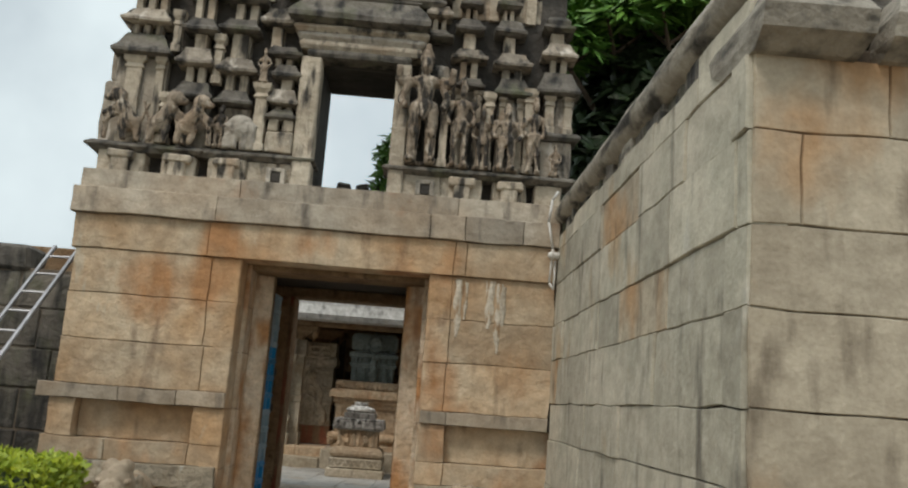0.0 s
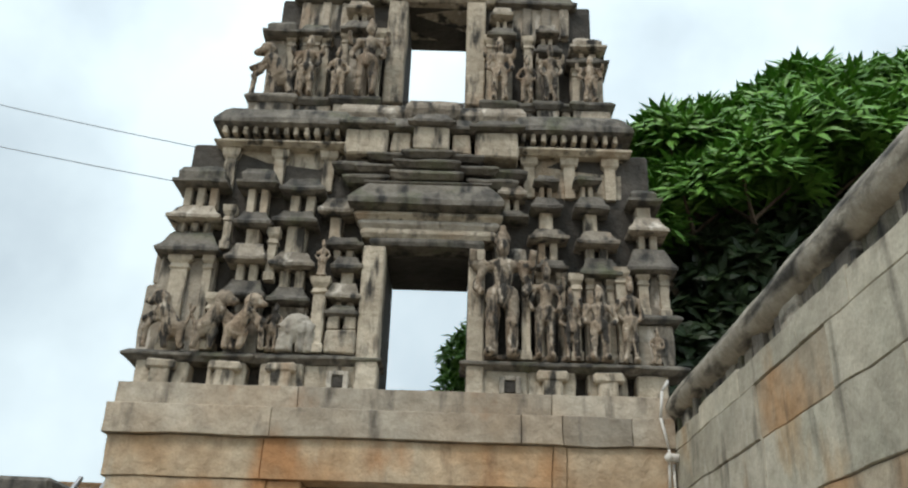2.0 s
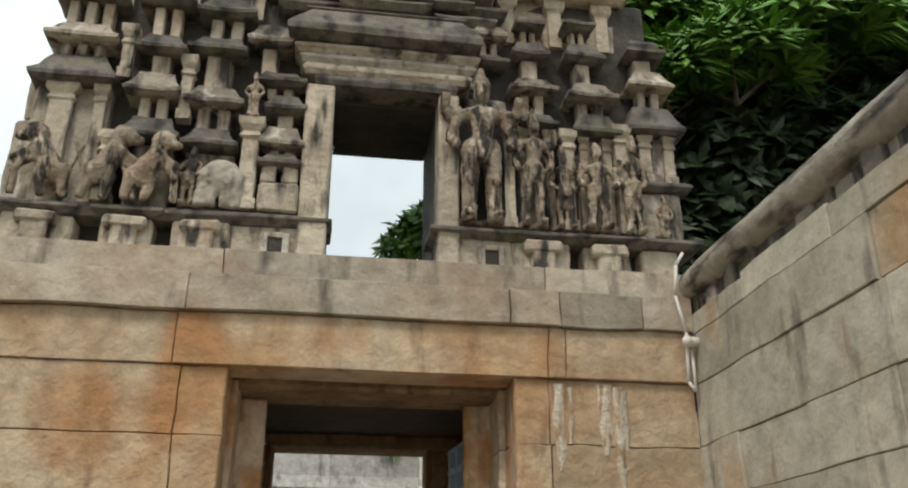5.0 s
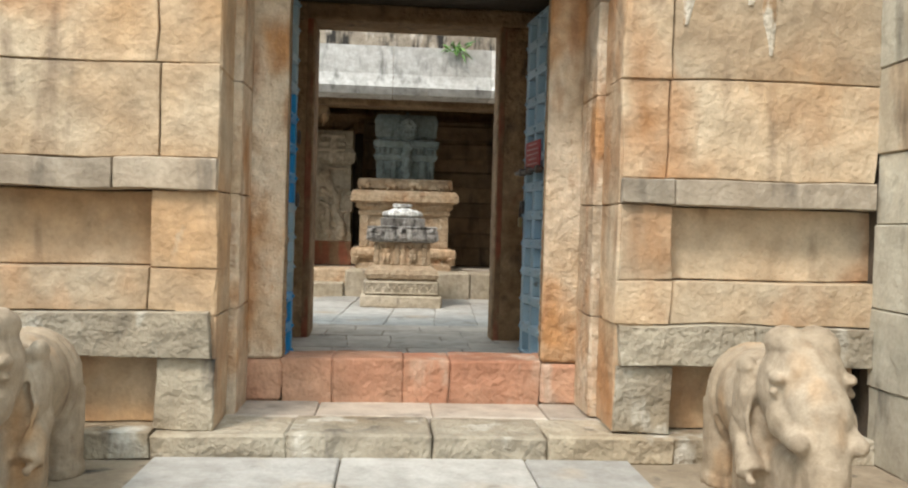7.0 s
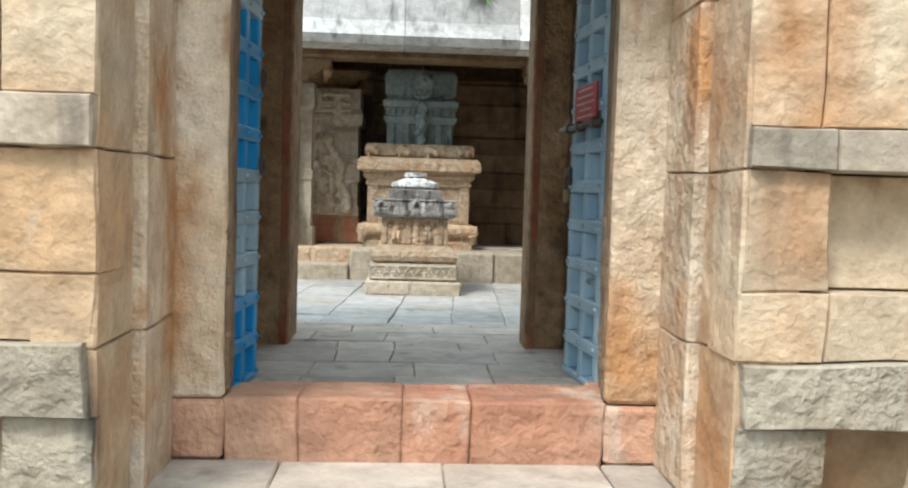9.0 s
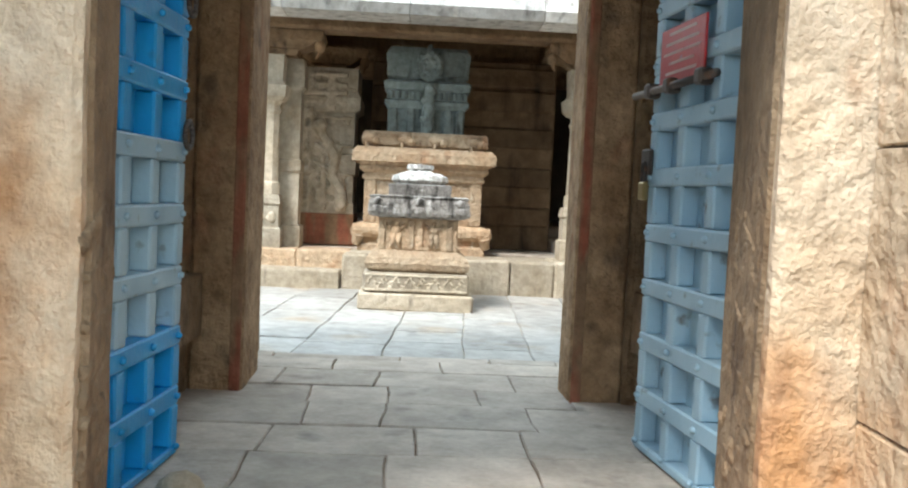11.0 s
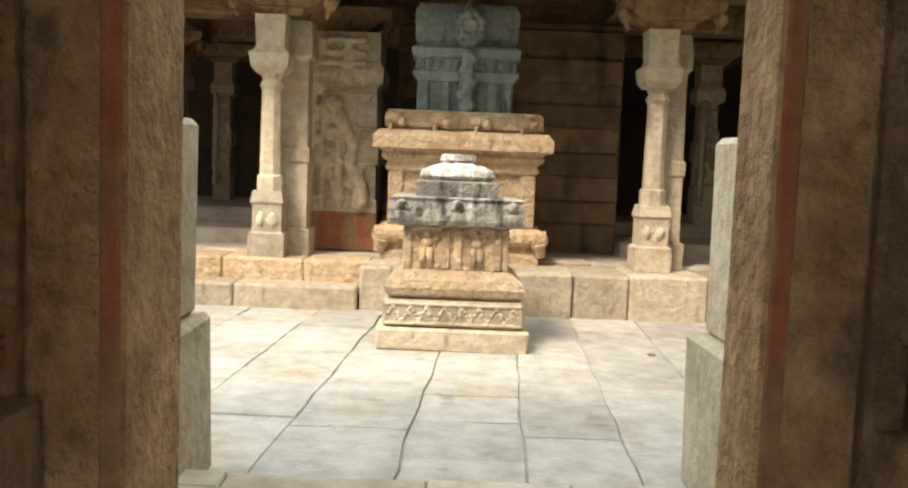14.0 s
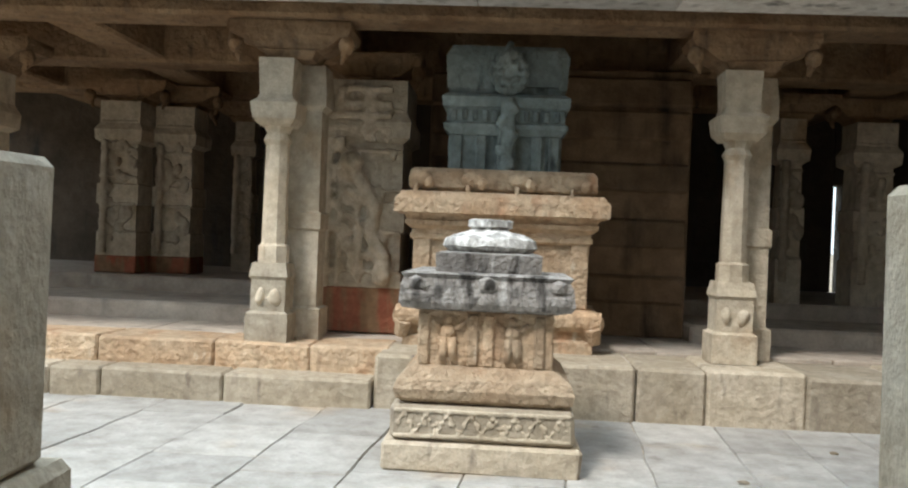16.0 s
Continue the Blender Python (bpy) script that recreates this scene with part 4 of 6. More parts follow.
for xa, xb in ((-1.28, -1.0), (-0.12, 0.16)):
    bm = bmesh.new()
    block(bm, xa, xb, 11.88, 12.3, 8.84, 10.66, 0.02, 0.006)
    worn(bm, 0.006)
    part("window_jamb", bm, M_STUCCO, tower, "pale upright jamb stone")
for x0, x1 in ((-2.72, -1.42), (0.3, 1.52)):
    bm = bmesh.new()
    block(bm, x0 + 0.12, x1 - 0.12, 12.0, 12.8, 10.1, 10.66, 0.02, 0.01)
    part("upper_wall", bm, M_TOWER, tower)
    for k in range(4):
        bm = bmesh.new()
        x = x0 + 0.2 + (x1 - x0 - 0.4) * k / 3
        block(bm, x - 0.07, x + 0.07, 11.95, 12.04, 10.12, 10.64, 0.02, 0.008)
        part("pilaster", bm, M_TOWER, tower)
    hat(x0, x1, 10.64, 10.92, 11.88, M_TOWERDARK, tower, 0.9, False, 0.15)
for z, h, x0, x1, mat in ((10.66, 0.16, -1.36, 0.26, M_TOWER), (10.82, 0.25, -1.5, 0.4, M_TOWERDARK), (11.07, 0.5, -2.2, 1.1, M_TOWER), (11.55, 0.7, -1.8, 0.7, M_TOWERDARK)):
    moulding(x0, x1, 11.92, z, h, 0.08, mat, "upper_cornice", 0.9)


# carved figures on the tower
def statue_of(bm, mat, label, voxel=0.02):
    ob = fused(finish("statue", bm, mat, None, "", True), voxel, 0.014)
    return tagged(ob, label, "statue", "carved figures on the tower")


def figure(x, y, z, h, lean=0.0, arms=2, crowned=True, wide=0.95):
    """A worn standing relief figure, kept to plain shapes."""
    bm = bmesh.new()
    s = h / 1.0
    for sx in (-1, 1):
        limb(bm, (x + sx * 0.085 * s, y, z), (x + sx * 0.075 * s, y, z + 0.44 * s), 0.045 * s, 0.07 * s)
        ball(bm, (x + sx * 0.1 * s, y - 0.05 * s, z + 0.02 * s), (0.05 * s, 0.09 * s, 0.035 * s))
        ball(bm, (x + sx * 0.085 * s, y - 0.02 * s, z + 0.24 * s), (0.058 * s, 0.06 * s, 0.05 * s))
    ball(bm, (x, y, z + 0.46 * s), (0.14 * s, 0.09 * s, 0.075 * s), 2)
    limb(bm, (x, y, z + 0.5 * s), (x + lean * s, y, z + 0.66 * s), 0.07 * s, 0.095 * s, 10)
    ball(bm, (x + lean * s, y, z + 0.675 * s), (0.15 * s, 0.085 * s, 0.06 * s), 2)
    block(bm, x - 0.18 * s, x + 0.18 * s, y + 0.03 * s, y + 0.12, z - 0.01, z + 0.05, 0.01)
    ball(bm, (x + lean * s, y - 0.04 * s, z + 0.80 * s), (0.06 * s, 0.07 * s, 0.072 * s), 2)
    if crowned:
        limb(bm, (x + lean * s, y, z + 0.85 * s), (x + lean * s, y, z + 0.93 * s), 0.075 * s, 0.06 * s)
        limb(bm, (x + lean * s, y, z + 0.93 * s), (x + lean * s, y, z + 1.0 * s), 0.045 * s, 0.025 * s)
    for sx in (-1, 1):
        for k in range(arms // 2):
            e = (x + sx * (0.22 + 0.03 * k) * s, y - 0.02 * s, z + (0.52 + 0.14 * k) * s)
            limb(bm, (x + lean * s + sx * 0.14 * s, y, z + 0.69 * s), e, 0.042 * s, 0.036 * s, 6)
            limb(bm, e, (x + sx * (0.17 + 0.08 * k) * s, y - 0.07 * s, z + (0.44 + 0.34 * k) * s), 0.04 * s, 0.032 * s, 6)
    ball(bm, (x, y - 0.07 * s, z + 0.42 * s), (0.035 * s, 0.04 * s, 0.1 * s))
    bmesh.ops.transform(bm, matrix=Matrix.Translation((x, 0, 0)) @ Matrix.Diagonal((wide, 1, 1, 1)) @ Matrix.Translation((-x, 0, 0)), verts=bm.verts[:])
    return statue_of(bm, M_FIGURE, "worn stucco relief figure standing on the tower's ledge")


def beast(x, y, z, h, sx):
    """A worn rearing beast in relief: arched body, raised foreleg, mane and haunches."""
    bm = bmesh.new()
    s = h
    ball(bm, (x - sx * 0.12 * s, y, z + 0.34 * s), (0.2 * s, 0.12 * s, 0.17 * s), 2)
    limb(bm, (x - sx * 0.1 * s, y, z + 0.36 * s), (x + sx * 0.12 * s, y - 0.03 * s, z + 0.7 * s), 0.15 * s, 0.14 * s, 10)
    ball(bm, (x + sx * 0.14 * s, y - 0.05 * s, z + 0.84 * s), (0.16 * s, 0.13 * s, 0.15 * s), 2)
    ball(bm, (x + sx * 0.3 * s, y - 0.06 * s, z + 0.78 * s), (0.09 * s, 0.08 * s, 0.07 * s), 2)
    for o in (-0.28, -0.02):
        limb(bm, (x + sx * o * s, y, z), (x + sx * (o + 0.06) * s, y, z + 0.34 * s), 0.055 * s, 0.085 * s, 8)
    limb(bm, (x + sx * 0.18 * s, y - 0.03 * s, z + 0.58 * s), (x + sx * 0.42 * s, y - 0.05 * s, z + 0.46 * s), 0.06 * s, 0.045 * s, 8)
    limb(bm, (x + sx * 0.2 * s, y - 0.03 * s, z + 0.48 * s), (x + sx * 0.36 * s, y - 0.05 * s, z + 0.28 * s), 0.06 * s, 0.045 * s, 8)
    limb(bm, (x + sx * 0.34 * s, y, z), (x + sx * 0.32 * s, y, z + 0.5 * s), 0.05 * s, 0.045 * s, 8)
    limb(bm, (x - sx * 0.3 * s, y, z + 0.4 * s), (x - sx * 0.42 * s, y, z + 0.75 * s), 0.035 * s, 0.03 * s, 7)
    return statue_of(bm, M_FIGURE, "worn stucco rearing beast in relief on the tower's ledge")


for x, y, z, h, lean, arms, wide in ((0.41, 11.34, 5.0, 1.7, 0.0, 4, 0.86), (0.92, 11.36, 5.0, 1.3, 0.02, 4, 0.66), (1.24, 11.38, 5.0, 0.92, -0.02, 2, 0.72), (1.56, 11.32, 5.0, 0.95, 0.0, 4, 0.95), (1.93, 11.38, 4.99, 1.15, 0.02, 2, 0.6), (2.24, 11.38, 4.99, 0.45, 0, 2, 0.9), (-1.79, 11.34, 5.95, 0.5, 0.0, 2, 0.8), (-2.3, 11.36, 5.0, 0.62, 0.04, 2, 0.8),
                                     (-2.35, 11.7, 8.78, 1.05, 0.02, 4, 0.8), (-1.9, 11.72, 8.78, 0.88, -0.02, 2, 0.8), (-1.5, 11.68, 8.78, 1.35, 0.02, 4, 0.8), (0.36, 11.7, 8.78, 1.1, 0, 4, 0.75), (0.74, 11.72, 8.78, 0.82, 0.02, 2, 0.75), (1.07, 11.7, 8.78, 1.0, 0, 4, 0.72), (1.62, 11.66, 8.78, 0.8, 0, 4, 0.9)):
    figure(x, y, z, h, lean, arms, True, wide)
for x, y, z, h, sx in ((-3.55, 11.34, 4.99, 0.72, -1), (-3.0, 11.32, 4.99, 0.74, 1), (-2.64, 11.3, 4.99, 0.7, 1), (-2.78, 11.68, 8.78, 0.85, -1)):
    beast(x, y, z, h, sx)
# squat niche with splayed feet
bm = bmesh.new()
ball(bm, (-2.02, 11.38, 5.3), (0.2, 0.12, 0.17), 3)
for sx in (-1, 1):
    limb(bm, (-2.02 + sx * 0.17, 11.38, 4.99), (-2.02 + sx * 0.14, 11.38, 5.34), 0.06, 0.08, 8)
    limb(bm, (-2.02 + sx * 0.055, 11.36, 4.99), (-2.02 + sx * 0.06, 11.36, 5.2), 0.035, 0.06, 8)
statue_of(bm, M_PALE, "squat worn stucco animal facing forward on the tower's ledge")
bm = bmesh.new()
for sx in (-1, 1):
    block(bm, -1.5 + sx * 0.1 - 0.07, -1.5 + sx * 0.1 + 0.07, 11.38, 11.56, 5.3, 5.47, 0.015, 0.008)
block(bm, -1.68, -1.31, 11.36, 11.54, 5.0, 5.28, 0.02, 0.012)
part("small_niche", bm, M_STUCCO, tower)

# ---- passage and courtyard paving ----
passage = thing("floor_passage", "worn uneven paving of the gate passage", "floor", "", "structure")
bm = bmesh.new()
block(bm, -2.0, 0.95, 12.56, 15.98, 0.0, 0.272, 0.005)
part("bedding", bm, M_CARVED, passage)

def paved(parent, x0, x1, y0, y1, z, mat, dlo, dhi, wlo, whi, rough, seed, swap=False):
    """Rows of staggered slabs with wandering joints; swap: the rows run away from the gate."""
    if swap:
        x0, x1, y0, y1 = y0, y1, x0, x1
    y = y0
    while y < y1 - 0.01:
        d = RNG.uniform(dlo, dhi)
        e = y1 if y1 - y - d < dlo * 0.6 else y + d
        x = x0
        while x < x1 - 0.01:
            w = RNG.uniform(wlo, whi)
            c = x1 if x1 - x - w < wlo * 0.6 else x + w
            bm = bmesh.new()
            t = RNG.uniform(-0.005, 0.006)
            hewn(bm, x, c, y, e, lambda u, v, q: Vector((v + 0.06 * (u - 16), u, z + t - q * 0.8) if swap else (u, v, z + t - q * 0.8)), 0.07, rough, seed)
            part("paving_slab", bm, mat, parent)
            x = c
        y = e


paved(passage, -1.98, 0.93, 12.57, 15.97, 0.288, M_PASS, 0.3, 0.55, 0.4, 0.9, 0.009, 2.0)
court = thing("floor_courtyard", "large worn grey paving slabs of the courtyard", "floor", "", "structure")
bm = bmesh.new()
block(bm, -14, 14, 15.99, 29, -0.05, 0.16, 0.005)
part("bedding", bm, M_PED, court)
paved(court, -6.0, 5.0, 16.0, 22.0, 0.178, M_FLOOR, 0.48, 0.72, 0.55, 1.25, 0.006, 6.0, True)
# outer landing before the steps
landing = thing("landing", "pale worn stone landing before the gate steps", "paving", "", "structure")
for a, c in ((-2.1, -1.0), (-1.0, 0.1), (0.1, 0.75)):
    for y0, y1 in ((8.6, 9.5), (9.5, 10.4), (10.4, 11.17)):
        bm = bmesh.new()
        block(bm, a + 0.004, c - 0.004, y0 + 0.004, y1 - 0.004, -0.02, 0.035, 0.01, 0.004)
        part("paving_slab", bm, M_FLOOR, landing)

# ---- hall behind the courtyard ----
hall = thing("hall", "open pillared stone hall with a limewashed parapet", "hall", "", "structure")
PY = 21.1


def hall_block(name, x0, x1, y0, y1, z0, z1, mat, b=0.02, j=0.006, label=""):
    bm = bmesh.new()
    block(bm, x0, x1, y0, y1, z0, z1, b, j)
    return part(name, bm, mat, hall, label)


hall_block("plinth_core", -13, 13, PY + 0.3, 29, 0.1, 0.60, M_PASS, 0.005, 0)
for a, c in ((-6.2, -5.2), (-5.2, -4.25), (-4.25, -3.8), (-3.8, -2.75), (-2.75, -1.5)):
    hall_block("step_stone", a + 0.005, c - 0.005, PY - 0.1, PY + 0.35, 0.1, 0.42, M_PED)
for a, c in ((-6.2, -5.0), (-5.0, -4.0), (-4.0, -2.95), (-2.95, -2.1), (-2.1, -1.4)):
    hall_block("plinth_stone", a + 0.005, c - 0.005, PY + 0.25, PY + 0.9, 0.3, 0.645, M_TAN)
for a, c in ((-1.49, -1.0), (-1.0, 0.0), (0.0, 0.68), (0.68, 1.25), (1.25, 2.05), (2.05, 2.9), (2.9, 4.2)):
    hall_block("plinth_stone", a + 0.005, c - 0.005, PY - 0.05, PY + 0.9, 0.1, 0.62 + RNG.uniform(-0.02, 0.02), M_PED, 0.025)
for i in range(9):
    for k in range(5):
        hall_block("floor_slab", -7 + i * 1.6 + 0.006, -5.4 + i * 1.6 - 0.006, 22.0 + k * 1.4 + 0.006, 23.4 + k * 1.4 - 0.006, 0.5, 0.64 + RNG.uniform(-0.006, 0.006), M_PASS, 0.01)
# two low rises of the floor further in
for (x0, x1), y0, z1 in itertools.product(((-12.4, -1.31), (1.51, 12.4)), (23.0, 24.4), (0.82, 1.0)):
    if (y0 < 24) == (z1 < 0.9):
        hall_block("floor_rise", x0, x1, y0, 28.0 if y0 > 24 else 24.6, 0.6, z1, M_PASS, 0.03, 0.004)
# roof, beams, parapet
hall_block("roof_slab", -9.8, 12.45, PY - 0.2, 28.5, 3.95, 4.2, M_CARVED, 0.02)
for y0 in (PY + 0.25, 23.6, 25.8):
    hall_block("beam", -9.8, 12.4, y0, y0 + 0.5, 3.5, 3.95, M_CARVED, 0.03)
for x0 in (-9.4, -7.2, -4.9, -2.6, 1.25, 3.6, 6.0, 8.4):
    hall_block("beam", x0, x0 + 0.5, PY + 0.76, 28.5, 3.53, 3.94, M_CARVED, 0.03)
for a, c in ((-9.8, -6.4), (-6.4, -4.6), (-4.6, -2.3), (-2.3, -0.75), (-0.75, 0.9), (0.9, 3.0), (3.0, 6.0), (6.0, 9.2), (9.2, 12.4)):
    bm = bmesh.new()
    profile(bm, (a + c) / 2, PY - 0.15, [(3.60, (c - a) / 2 - 0.004, 0.3), (3.72, (c - a) / 2 - 0.004, 0.36), (3.82, (c - a) / 2 - 0.004, 0.3), (3.95, (c - a) / 2 - 0.004, 0.24), (4.42, (c - a) / 2 - 0.004, 0.2)])
    roughen(bm, 0.008, 3)
    part("parapet_slab", bm, M_WHITE, hall, "limewashed parapet slab streaked black")
# closing walls
hall_block("back_wall", -1.3, 1.5, 23.3, 23.6, 0.64, 3.5, M_BACK, 0.02)
for z in (1.0, 1.6, 2.2, 2.75, 3.1):
    hall_block("wall_course", -1.28, 1.48, 23.24, 23.32, z, z + 0.3, M_BACK, 0.03, 0.012)
# far walls wear the hall's gloom as a dark stone colour
hall_block("far_wall", -12.4, -6.41, 28.0, 28.5, 0.1, 3.94, M_GLOOM, 0.02)
hall_block("far_wall", -6.4, 4.72, 28.0, 28.5, 0.1, 3.94, M_GLOOM, 0.02)
hall_block("far_wall", 4.92, 12.4, 28.0, 28.5, 0.1, 3.94, M_GLOOM, 0.02)
hall_block("far_wall", 4.722, 4.918, 28.0, 28.5, 2.7, 3.94, M_GLOOM, 0.01)
# added out of view, this tall to cut sky light on the courtyard's right
hall_block("side_wall", 2.8, 3.2, 15.41, 20.6, 0.0, 8.4, M_CARVED, 0.02)
hall_block("upper_wall", -6.0, 5.0, 22.6, 23.0, 4.2, 5.3, M_TOWER, 0.03)
hall_block("side_wall", -13.0, -12.5, 15.5, 30, 0.0, 4.2, M_CARVED, 0.02)
hall_block("side_wall", 12.5, 13.0, 15.5, 30, 0.0, 4.2, M_CARVED, 0.02)
hall_block("cross_wall", -12.5, -3.96, 15.0, 15.4, 0.0, 4.0, M_CARVED, 0.02)
hall_block("cross_wall", 2.36, 12.5, 15.0, 15.4, 0.0, 4.0, M_CARVED, 0.02)


def column(x, y, label, slim=0.17, main=True, red=False, top=3.5, foot=0.64):
    """A squared pier with an attached slender colonnette on a carved base, and a bracket capital."""
    c = thing("column", label, "column", "hall columns")
    z0 = 0.64
    if main:
        bm = bmesh.new()
        profile(bm, x, y, [(z0, 0.19), (z0 + 0.25, 0.19), (z0 + 0.27, 0.155), (z0 + 0.55, 0.155), (z0 + 0.58, 0.175), (z0 + 0.7, 0.15)])
        base = part("base", bm, M_COL, c)
        bm = bmesh.new()
        block(bm, x - 0.1, x + 0.1, y - 0.12, y + 0.05, z0 + 0.28, z0 + 0.62, 0.04, 0.02)
        for sx in (-1, 1):
            ball(bm, (x + sx * 0.07, y - 0.14, z0 + 0.4), (0.06, 0.06, 0.1))
        roughen(bm, 0.02, 9)
        fused(part("base_carving", bm, M_COL, base), 0.02)
        bm = bmesh.new()
        profile(bm, x, y, [(z0 + 0.7, 0.14), (z0 + 0.85, 0.14), (z0 + 0.87, 0.115), (z0 + 1.75, 0.105), (z0 + 1.8, 0.13), (z0 + 1.86, 0.1), (z0 + 1.92, 0.13)], sides=8, turn=math.pi / 8)
        part("shaft", bm, M_COL, c)
        bm = bmesh.new()
        profile(bm, x, y, [(z0 + 1.92, 0.14), (z0 + 1.98, 0.19), (z0 + 2.12, 0.21), (z0 + 2.16, 0.16), (z0 + 2.2, 0.145), (top - 0.34, 0.16)])
        part("capital", bm, M_COL, c)
        bm = bmesh.new()
        yy = y + 0.34
        profile(bm, x + 0.2, yy, [(z0, 0.2), (z0 + 0.28, 0.2), (z0 + 0.3, 0.16), (z0 + 1.0, 0.16), (z0 + 1.02, 0.18), (z0 + 1.16, 0.18), (z0 + 1.18, 0.155), (z0 + 2.1, 0.15), (z0 + 2.15, 0.19), (z0 + 2.3, 0.19), (top - 0.34, 0.17)])
        part("rear_pier", bm, M_COL, c)
    else:
        bm = bmesh.new()
        w = slim
        profile(bm, x, y, [(z0 + (0.26 if red else 0), w), (z0 + 0.6, w), (z0 + 0.62, w - 0.02), (z0 + 1.0, w - 0.02), (z0 + 1.02, w + 0.01), (z0 + 1.3, w + 0.01), (z0 + 1.32, w - 0.02), (z0 + 1.9, w - 0.03), (z0 + 1.95, w + 0.04), (z0 + 2.1, w + 0.05), (z0 + 2.2, w), (top - 0.34, w)])
        part("shaft", bm, M_PED if slim > 0.3 else M_COL, c)
        bm = bmesh.new()
        for k in range(26):
            zz = z0 + 0.5 + 1.6 * RNG.random()
            r = RNG.uniform(0.03, 0.08)
            ball(bm, (x + RNG.uniform(-0.75, 0.75) * w, y - w, zz), (r, 0.05, r * RNG.uniform(1, 2.2)))
        for k in range(5):
            zz = z0 + 0.6 + k * 0.4
            block(bm, x - w * 0.95, x + w * 0.95, y - w - 0.025, y - w + 0.05, zz, zz + 0.04, 0.01)
        if w > 0.3:
            pts = [(0.22, 0.5), (0.28, 0.75), (0.12, 1.0), (0.16, 1.25), (0.02, 1.5), (-0.1, 1.65)]
            for a, b_ in zip(pts, pts[1:]):
                limb(bm, (x + a[0], y - w - 0.03, z0 + a[1]), (x + b_[0], y - w - 0.03, z0 + b_[1]), 0.08, 0.075, 8)
            ball(bm, (x - 0.08, y - w - 0.06, z0 + 1.7), (0.12, 0.09, 0.11), 2)
            limb(bm, (x + 0.12, y - w - 0.03, z0 + 1.05), (x - 0.14, y - w - 0.07, z0 + 1.2), 0.05, 0.03, 7)
            limb(bm, (x + 0.14, y - w - 0.03, z0 + 1.3), (x - 0.12, y - w - 0.07, z0 + 1.42), 0.05, 0.03, 7)
            limb(bm, (x - 0.2, y - w, z0 + 0.45), (x - 0.18, y - w, z0 + 1.9), 0.03, 0.03, 6)
            limb(bm, (x + 0.02, y - w - 0.02, z0 + 0.5), (x - 0.02, y - w - 0.02, z0 + 1.35), 0.035, 0.04, 7)
            limb(bm, (x - 0.32, y - w, z0 + 0.45), (x - 0.31, y - w, z0 + 2.2), 0.04, 0.04, 6)
            for k in range(4):
                block(bm, x - 0.34 + 0.03 * k, x + 0.3, y - w - 0.05 - 0.02 * (k % 2), y - w + 0.05, z0 + 2.0 + k * 0.13, z0 + 2.06 + k * 0.13, 0.01)
                block(bm, x - 0.26, x - 0.16, y - w - 0.06, y - w + 0.05, z0 + 1.86 + k * 0.14, z0 + 1.95 + k * 0.14, 0.01)
                block(bm, x + 0.02, x + 0.14, y - w - 0.06, y - w + 0.05, z0 + 1.9 + k * 0.13, z0 + 1.99 + k * 0.13, 0.01)
            ball(bm, (x + 0.26, y - w - 0.04, z0 + 0.62), (0.1, 0.09, 0.14), 2)
        else:
            limb(bm, (x - w * 0.6, y - w - 0.06, z0 + 0.3), (x - w * 0.6, y - w - 0.06, z0 + 1.95), 0.05, 0.05, 8)
        fused(part("relief", bm, M_PED if slim > 0.3 else M_COL, c, "worn carved figures and bands", True), 0.022)
        if red:
            bm = bmesh.new()
            block(bm, x - w - 0.01, x + w + 0.01, y - w - 0.01, y + w + 0.01, z0 + 0.01, z0 + 0.26 + (0.2 if slim > 0.3 else 0), 0.012)
            part("red_band", bm, M_REDSTRIPE, c, "red ochre painted foot")
    bm = bmesh.new()
    cx = x + (0.1 if main else 0)
    profile(bm, cx, y + 0.11, [(top - 0.34, 0.2, 0.2), (top - 0.26, 0.24, 0.24), (top - 0.24, 0.3, 0.22), (top - 0.15, 0.44, 0.25), (top - 0.13, 0.52, 0.26), (top - 0.06, 0.55, 0.27), (top - 0.002, 0.54, 0.27)])
    roughen(bm, 0.02, 4)
    bracket = part("bracket", bm, M_CARVED, c)
    for sx in (-1, 1):
        bm = bmesh.new()
        ball(bm, (cx + sx * 0.5, y - 0.06, top - 0.2), (0.07, 0.1, 0.09), 2)
        limb(bm, (cx + sx * 0.5, y - 0.06, top - 0.22), (cx + sx * 0.46, y - 0.06, top - 0.36), 0.05, 0.015, 7)
        part("pendant_bud", bm, M_CARVED, bracket, "", True)
    if foot > z0:
        for ob in c.children:
            for v in ob.data.vertices:
                v.co.z = top - (top - v.co.z) * (top - foot) / (top - z0)
    return c


column(-2.52, 21.62, "pale carved stone column with a slender colonnette at the hall's edge")
column(1.55, 21.6, "pale carved stone column with a slender colonnette at the hall's edge")
column(-1.9, 22.9, "broad brown pier carved with a rearing beast and a red ochre foot", 0.44, False, True)
column(-5.4, 25.0, "carved hall pier with a red ochre foot", 0.26, False, True, foot=1.0)
column(-4.84, 25.4, "carved hall pier with a red ochre foot", 0.26, False, True, foot=1.0)
column(-4.3, 26.6, "slender pale hall column in the gloom", 0.14, False, foot=1.0)
column(-5.9, 22.6, "carved hall pier in shade", 0.22, False)
column(2.93, 24.6, "slender pale hall column", 0.15, False, foot=1.0)
column(3.95, 24.8, "carved hall pier in shade", 0.24, False, foot=1.0)
column(5.0, 22.4, "carved hall pier in shade", 0.24, False)

